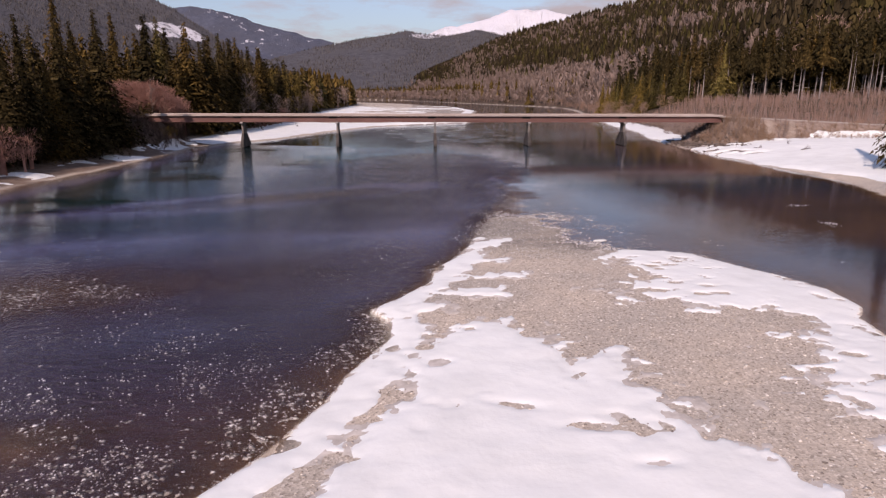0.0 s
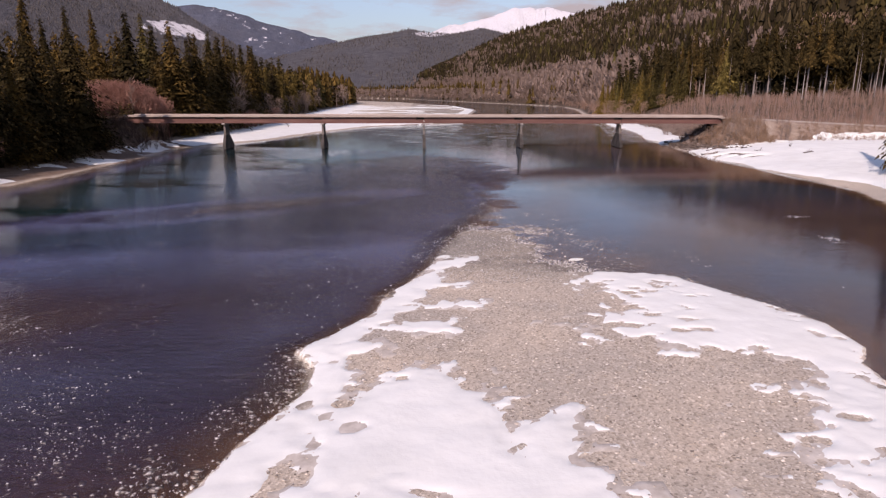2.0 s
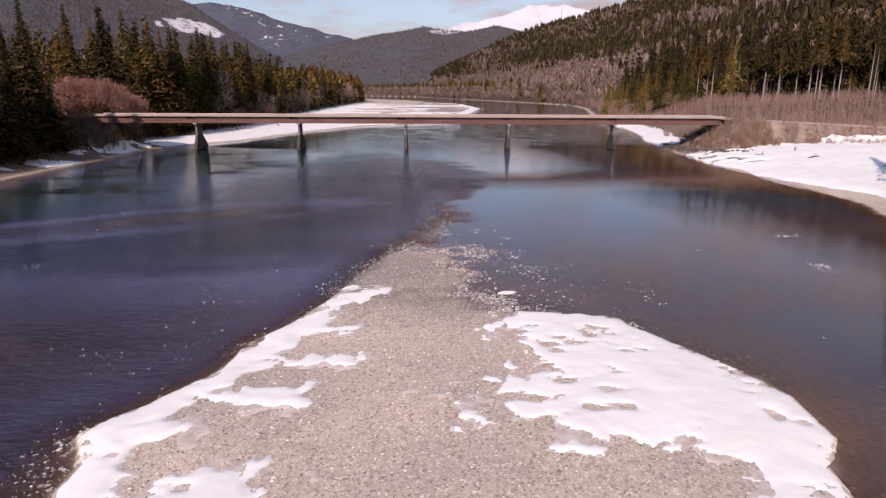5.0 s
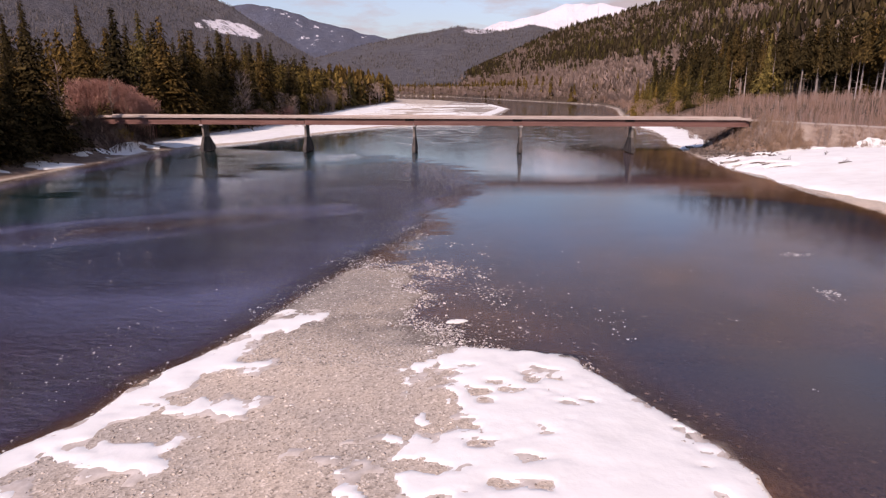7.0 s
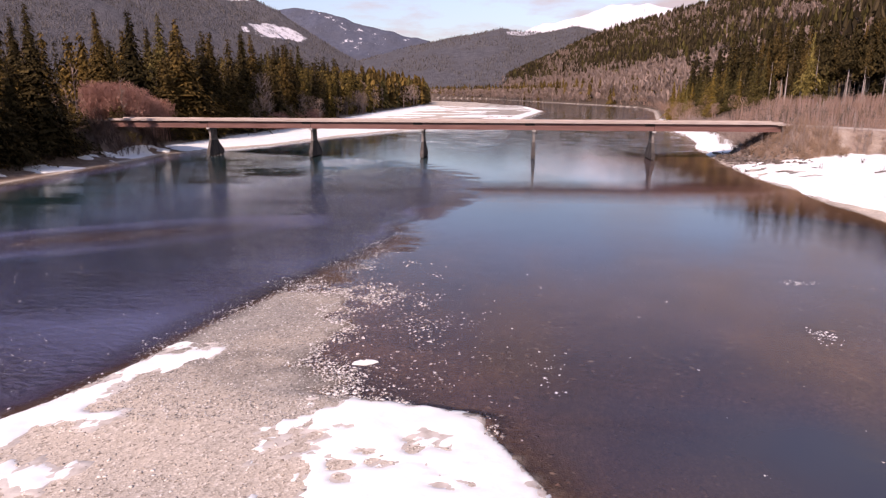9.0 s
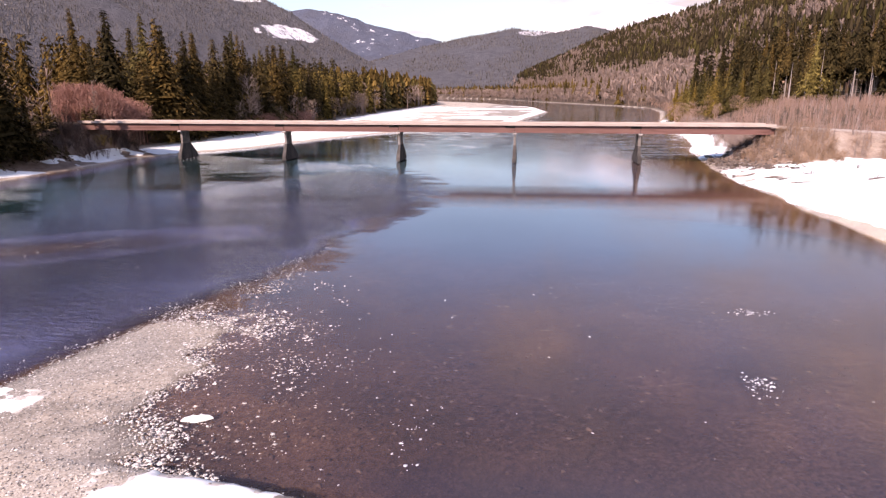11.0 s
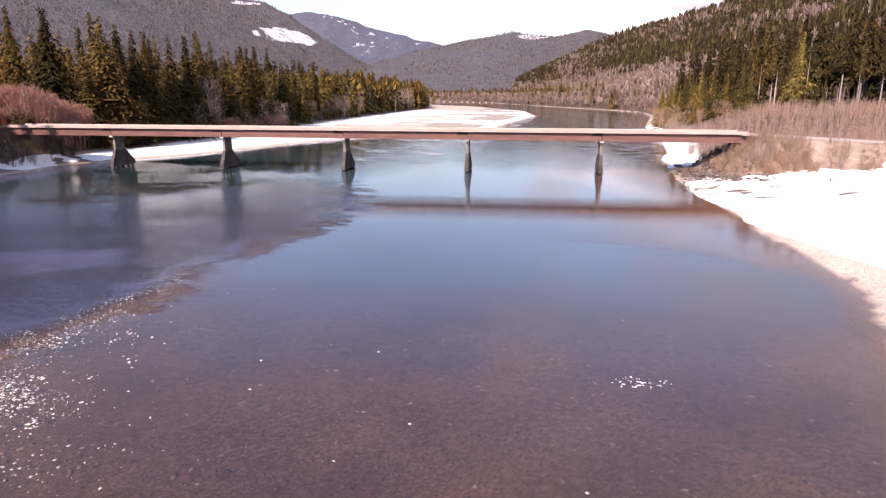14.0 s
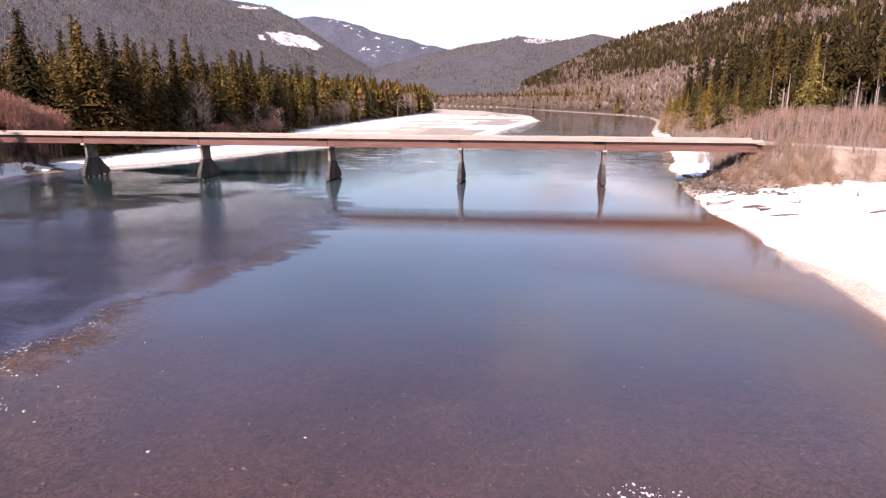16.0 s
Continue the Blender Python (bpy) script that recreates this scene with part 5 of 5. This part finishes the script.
scatter("bushes", SHRUB, place_rows(330, (64, 82), (-12, -0.8), lambda x, y: ground_z(x, y) > 1.2, (0.8, 2.2)), STRAW_TWIG, "dry brown bushes at the bridge end", "bushes", seed=35)
# shade under the bridge end is put into these bushes' dark colour
scatter("bushes", SHRUB, place_rows(150, (65, 78), (-2, 16), lambda x, y: (ground_z(x, y) > 1.0) & (ground_z(x, y) < 5.2), (0.7, 1.8)), SHADE_TWIG, "tangled bushes coloured dark as the shade under the bridge end", "bushes", seed=56)
scatter("bushes", SHRUB, place_rows(520, (80, 150), (-14, -1), on_bank, (0.4, 1.5)), STRAW_TWIG, "low dry bushes on the grassy road bank", "bushes", seed=38)
scatter("bushes", SNAG, place_rows(60, (70, 98), (-11, -1), on_bank, (1.8, 4.2), (0.5, 0.9)), PALE_BARK, "pale bare saplings on the road bank", "bushes", seed=60, lean=0.08)
scatter("bushes", ROD, place_rows(150, (68, 90), (-10, -1), on_bank, (1.8, 3.8)), GREY_TWIG, "thin leafless saplings on the road bank", "bushes", seed=36)
rx = np.linspace(72.6, 240, 60)
me = mesh_of("road", np.concatenate([np.stack([rx, np.full(60, yy), road_z(rx) - dz], 1) for yy, dz in ((-1.0, 0.5), (-0.5, 0.19), (2.2, 0.13), (4.9, 0.19), (5.4, 0.5))]), grid_faces(60, 5), True)
ROAD = plain("road_gravel", (0.30, 0.25, 0.21), (0.43, 0.37, 0.32), 1.2)
tagged(add("road", me, ROAD), "pale gravel road leading off the bridge", "road", kind="structure")
scatter("bushes", SHRUB, place_rows(500, (66, 90), (8, 190), lambda x, y: (x - shore_right(y) > 5.5) & (x - shore_right(y) < 14), (1.5, 4.5)), GREY_TWIG, "brown bushes along the river bank", "bushes", seed=37)

scatter("bushes", SHRUB, [(-65.6 + dx, -1.6 + dy, 3.2, h, 1.2) for dx, dy, h in ((0, 0, 2.2), (0.8, -0.6, 1.8), (-0.9, -0.4, 2.0), (1.7, 0.2, 1.5))], PINE, "yellow-green bush beside the bridge end", "bushes", seed=39)

# ---- rocks by the bridge end ----
ROCK = plain("dark_rock", (0.07, 0.055, 0.045), (0.19, 0.15, 0.125), 1.2)
rock_shapes = []
for v, f in stone_shapes(5, 95, 0.8):
    rock_shapes.append(mesh_of("rock", v, f))
    rock_shapes[-1].materials.append(ROCK)
rk = np.random.RandomState(96)
for k in range(170):
    x, y = rk.uniform(62.5, 74), rk.uniform(-17, 15)
    if x - float(shore_right(y)) < 0.8:
        continue
    ob = new("rock", rock_shapes[k % 5])
    tagged(ob, "rough dark brown rock at the bridge end", "rock", "rocks below the bridge end")
    sz = rk.uniform(0.35, 1.3)
    ob.matrix_world = Matrix.Translation((x, y, float(ground_z(x, y)) + 0.12 * sz)) @ Matrix.Rotation(rk.rand() * 6.28, 4, "Z") @ Matrix.Diagonal((sz, sz, sz, 1))

RUBBLE = stone_material("dark_rubble", ((0.0, (0.05, 0.038, 0.032)), (0.6, (0.16, 0.125, 0.105)), (1.0, (0.34, 0.29, 0.26))))
scatter("rubble", STONES, stone_rows(2600, (60, 73), (-21, 8), lambda x, y, r: (x - shore_right(y) > 0.2) & (right_snow(x, y) < 0.4) & (r.rand(len(x)) < np.clip(0.8 + wobble(x, y, 3, 94), 0, 1)), 0.12, 0.75, 98, 0.1), RUBBLE,
        "broken brown rubble at the water's edge below the bridge", "stones", seed=61)

# ---- ice and driftwood ----
def ice_floe(x, y, a, b, turn, seed, label):
    r = np.random.RandomState(seed)
    bm = bmesh.new()
    n = 18
    rim = [(1 + 0.08 * r.randn() + 0.15 * math.sin(12.566 * i / n + seed)) for i in range(n)]
    rings = []
    for k, (f, z) in enumerate(((1.0, -0.03), (0.97, 0.05), (0.6, 0.09))):
        rings.append([bm.verts.new((a * f * rim[i] * math.cos(6.283 * i / n), b * f * rim[i] * math.sin(6.283 * i / n), z)) for i in range(n)])
    for p, q in zip(rings[:-1], rings[1:]):
        for i in range(n):
            bm.faces.new((p[i], p[(i + 1) % n], q[(i + 1) % n], q[i]))
    bm.faces.new(rings[-1])
    ob = part("ice_floe", bm, SNOW, None)
    ob.matrix_world = Matrix.Translation((x, y, 0.0)) @ Matrix.Rotation(turn, 4, "Z")
    return tagged(ob, label, "ice", "ice scraps in the river")


ice_floe(13.0, -105.7, 0.58, 0.36, 0.2, 1, "small white ice floe stranded in the shallows")
fl = np.random.RandomState(97)
scraps = []
for cx, cy, sx, sy, n in ((41.9, -88.2, 0.8, 0.3, 70), (38.9, -99.0, 0.45, 0.5, 80), (38.5, -100.2, 0.3, 0.3, 12), (22.5, -105.5, 0.5, 1.2, 30), (-24.3, -98.3, 0.6, 0.15, 14), (30.3, -113.9, 0.1, 0.1, 3)):
    for k in range(n):
        scraps.append((cx + sx * fl.randn(), cy + sy * fl.randn(), 0.003, 0.035 + 0.15 * fl.rand() ** 2, fl.uniform(0.7, 1.4)))
ICE = stone_material("white_ice", ((0.0, (0.62, 0.62, 0.62)), (1.0, (0.88, 0.88, 0.88))), 0.5)
scatter("ice_scraps", FLAT, scraps, ICE, "thin white ice scraps on the water", "ice", seed=50)


def driftwood(x, y, length, turn, seed, label):
    r = np.random.RandomState(seed)
    root = tagged(new("driftwood"), label, "driftwood", "driftwood on the snow")

    def limb(name, a, b, r0, r1):
        bm = bmesh.new()
        a, b = Vector(a), Vector(b)
        d = b - a
        m = Matrix.Translation((a + b) / 2) @ d.to_track_quat("Z", "Y").to_matrix().to_4x4()
        bmesh.ops.create_cone(bm, cap_ends=True, segments=7, radius1=r0, radius2=r1, depth=d.length, matrix=m)
        part(name, bm, BARK, root)

    limb("stem", (-length / 2, 0, 0.08), (length / 2, 0, 0.3), 0.12, 0.05)
    for k in range(4):
        t = r.uniform(-0.3, 0.45) * length
        limb("branch", (t, 0, 0.2), (t + r.uniform(-0.4, 0.6), r.uniform(-0.6, 0.6), r.uniform(0.5, 1.2)), 0.04, 0.012)
    root.matrix_world = Matrix.Translation((x, y, float(ground_z(x, y)) + 0.22)) @ Matrix.Rotation(turn, 4, "Z")


driftwood(76.0, -33.5, 2.6, 0.3, 1, "dark broken branch lying on the snow")
driftwood(70.2, -26.0, 2.2, 2.4, 2, "thin dark branches sticking out of the snow")
driftwood(78.5, -22.5, 1.8, 1.2, 3, "small dark snag on the snowy bank")

# ---- leafless trees and red shrubs along the wood's edge ----
scatter("bare_trees", HAZE, place_rows(70, (-78, -62), (40, 260), lambda x, y: np.abs(wood_left(y) - x - 1) < 4, (6, 14), (0.9, 1.3)), DULL_TWIG, "tall leafless trees before the conifers", "trees", seed=44)
scatter("thicket", HAZE, place_rows(420, (-74, -56), (72, 135), lambda x, y: np.abs(wood_left(y) - x + 3) < 3, (4, 6.8), (0.9, 1.3)), TWIG, "red leafless shrubs at the edge of the snow", "bushes", seed=45)


def leafless_tree(x, y, h, seed, label):
    """A single tall leafless tree: pale forked stem with limbs, and a haze of twigs."""
    root = tagged(new("leafless_tree"), label, "tree", "leafless trees at the wood's edge")
    for name, (v, f), mat in (("trunk", bare_tree(seed, 1, 40, 0.30, 0.013, 0.25), GREY_TWIG), ("crown", fuzzy_tree(seed + 1, 520, 0.30, 0.2, 0.003, 0.05), DULL_TWIG)):
        add(name, mesh_of(name, v, f), mat, root)
    root.matrix_world = Matrix.Translation((x, y, float(ground_z(x, y)) - 0.1)) @ Matrix.Rotation(seed, 4, "Z") @ Matrix.Diagonal((h, h, h, 1))


for k, (x, y, h) in enumerate(((-66.5, 76, 20), (-66, 79, 14), (-66, 68, 11), (-65, 112, 13), (-63.5, 131, 11), (-64, 96, 9), (-70.5, -20, 12))):
    leafless_tree(x, y, h, 110 + 2 * k, "tall leafless tree with a pale trunk before dark conifers")
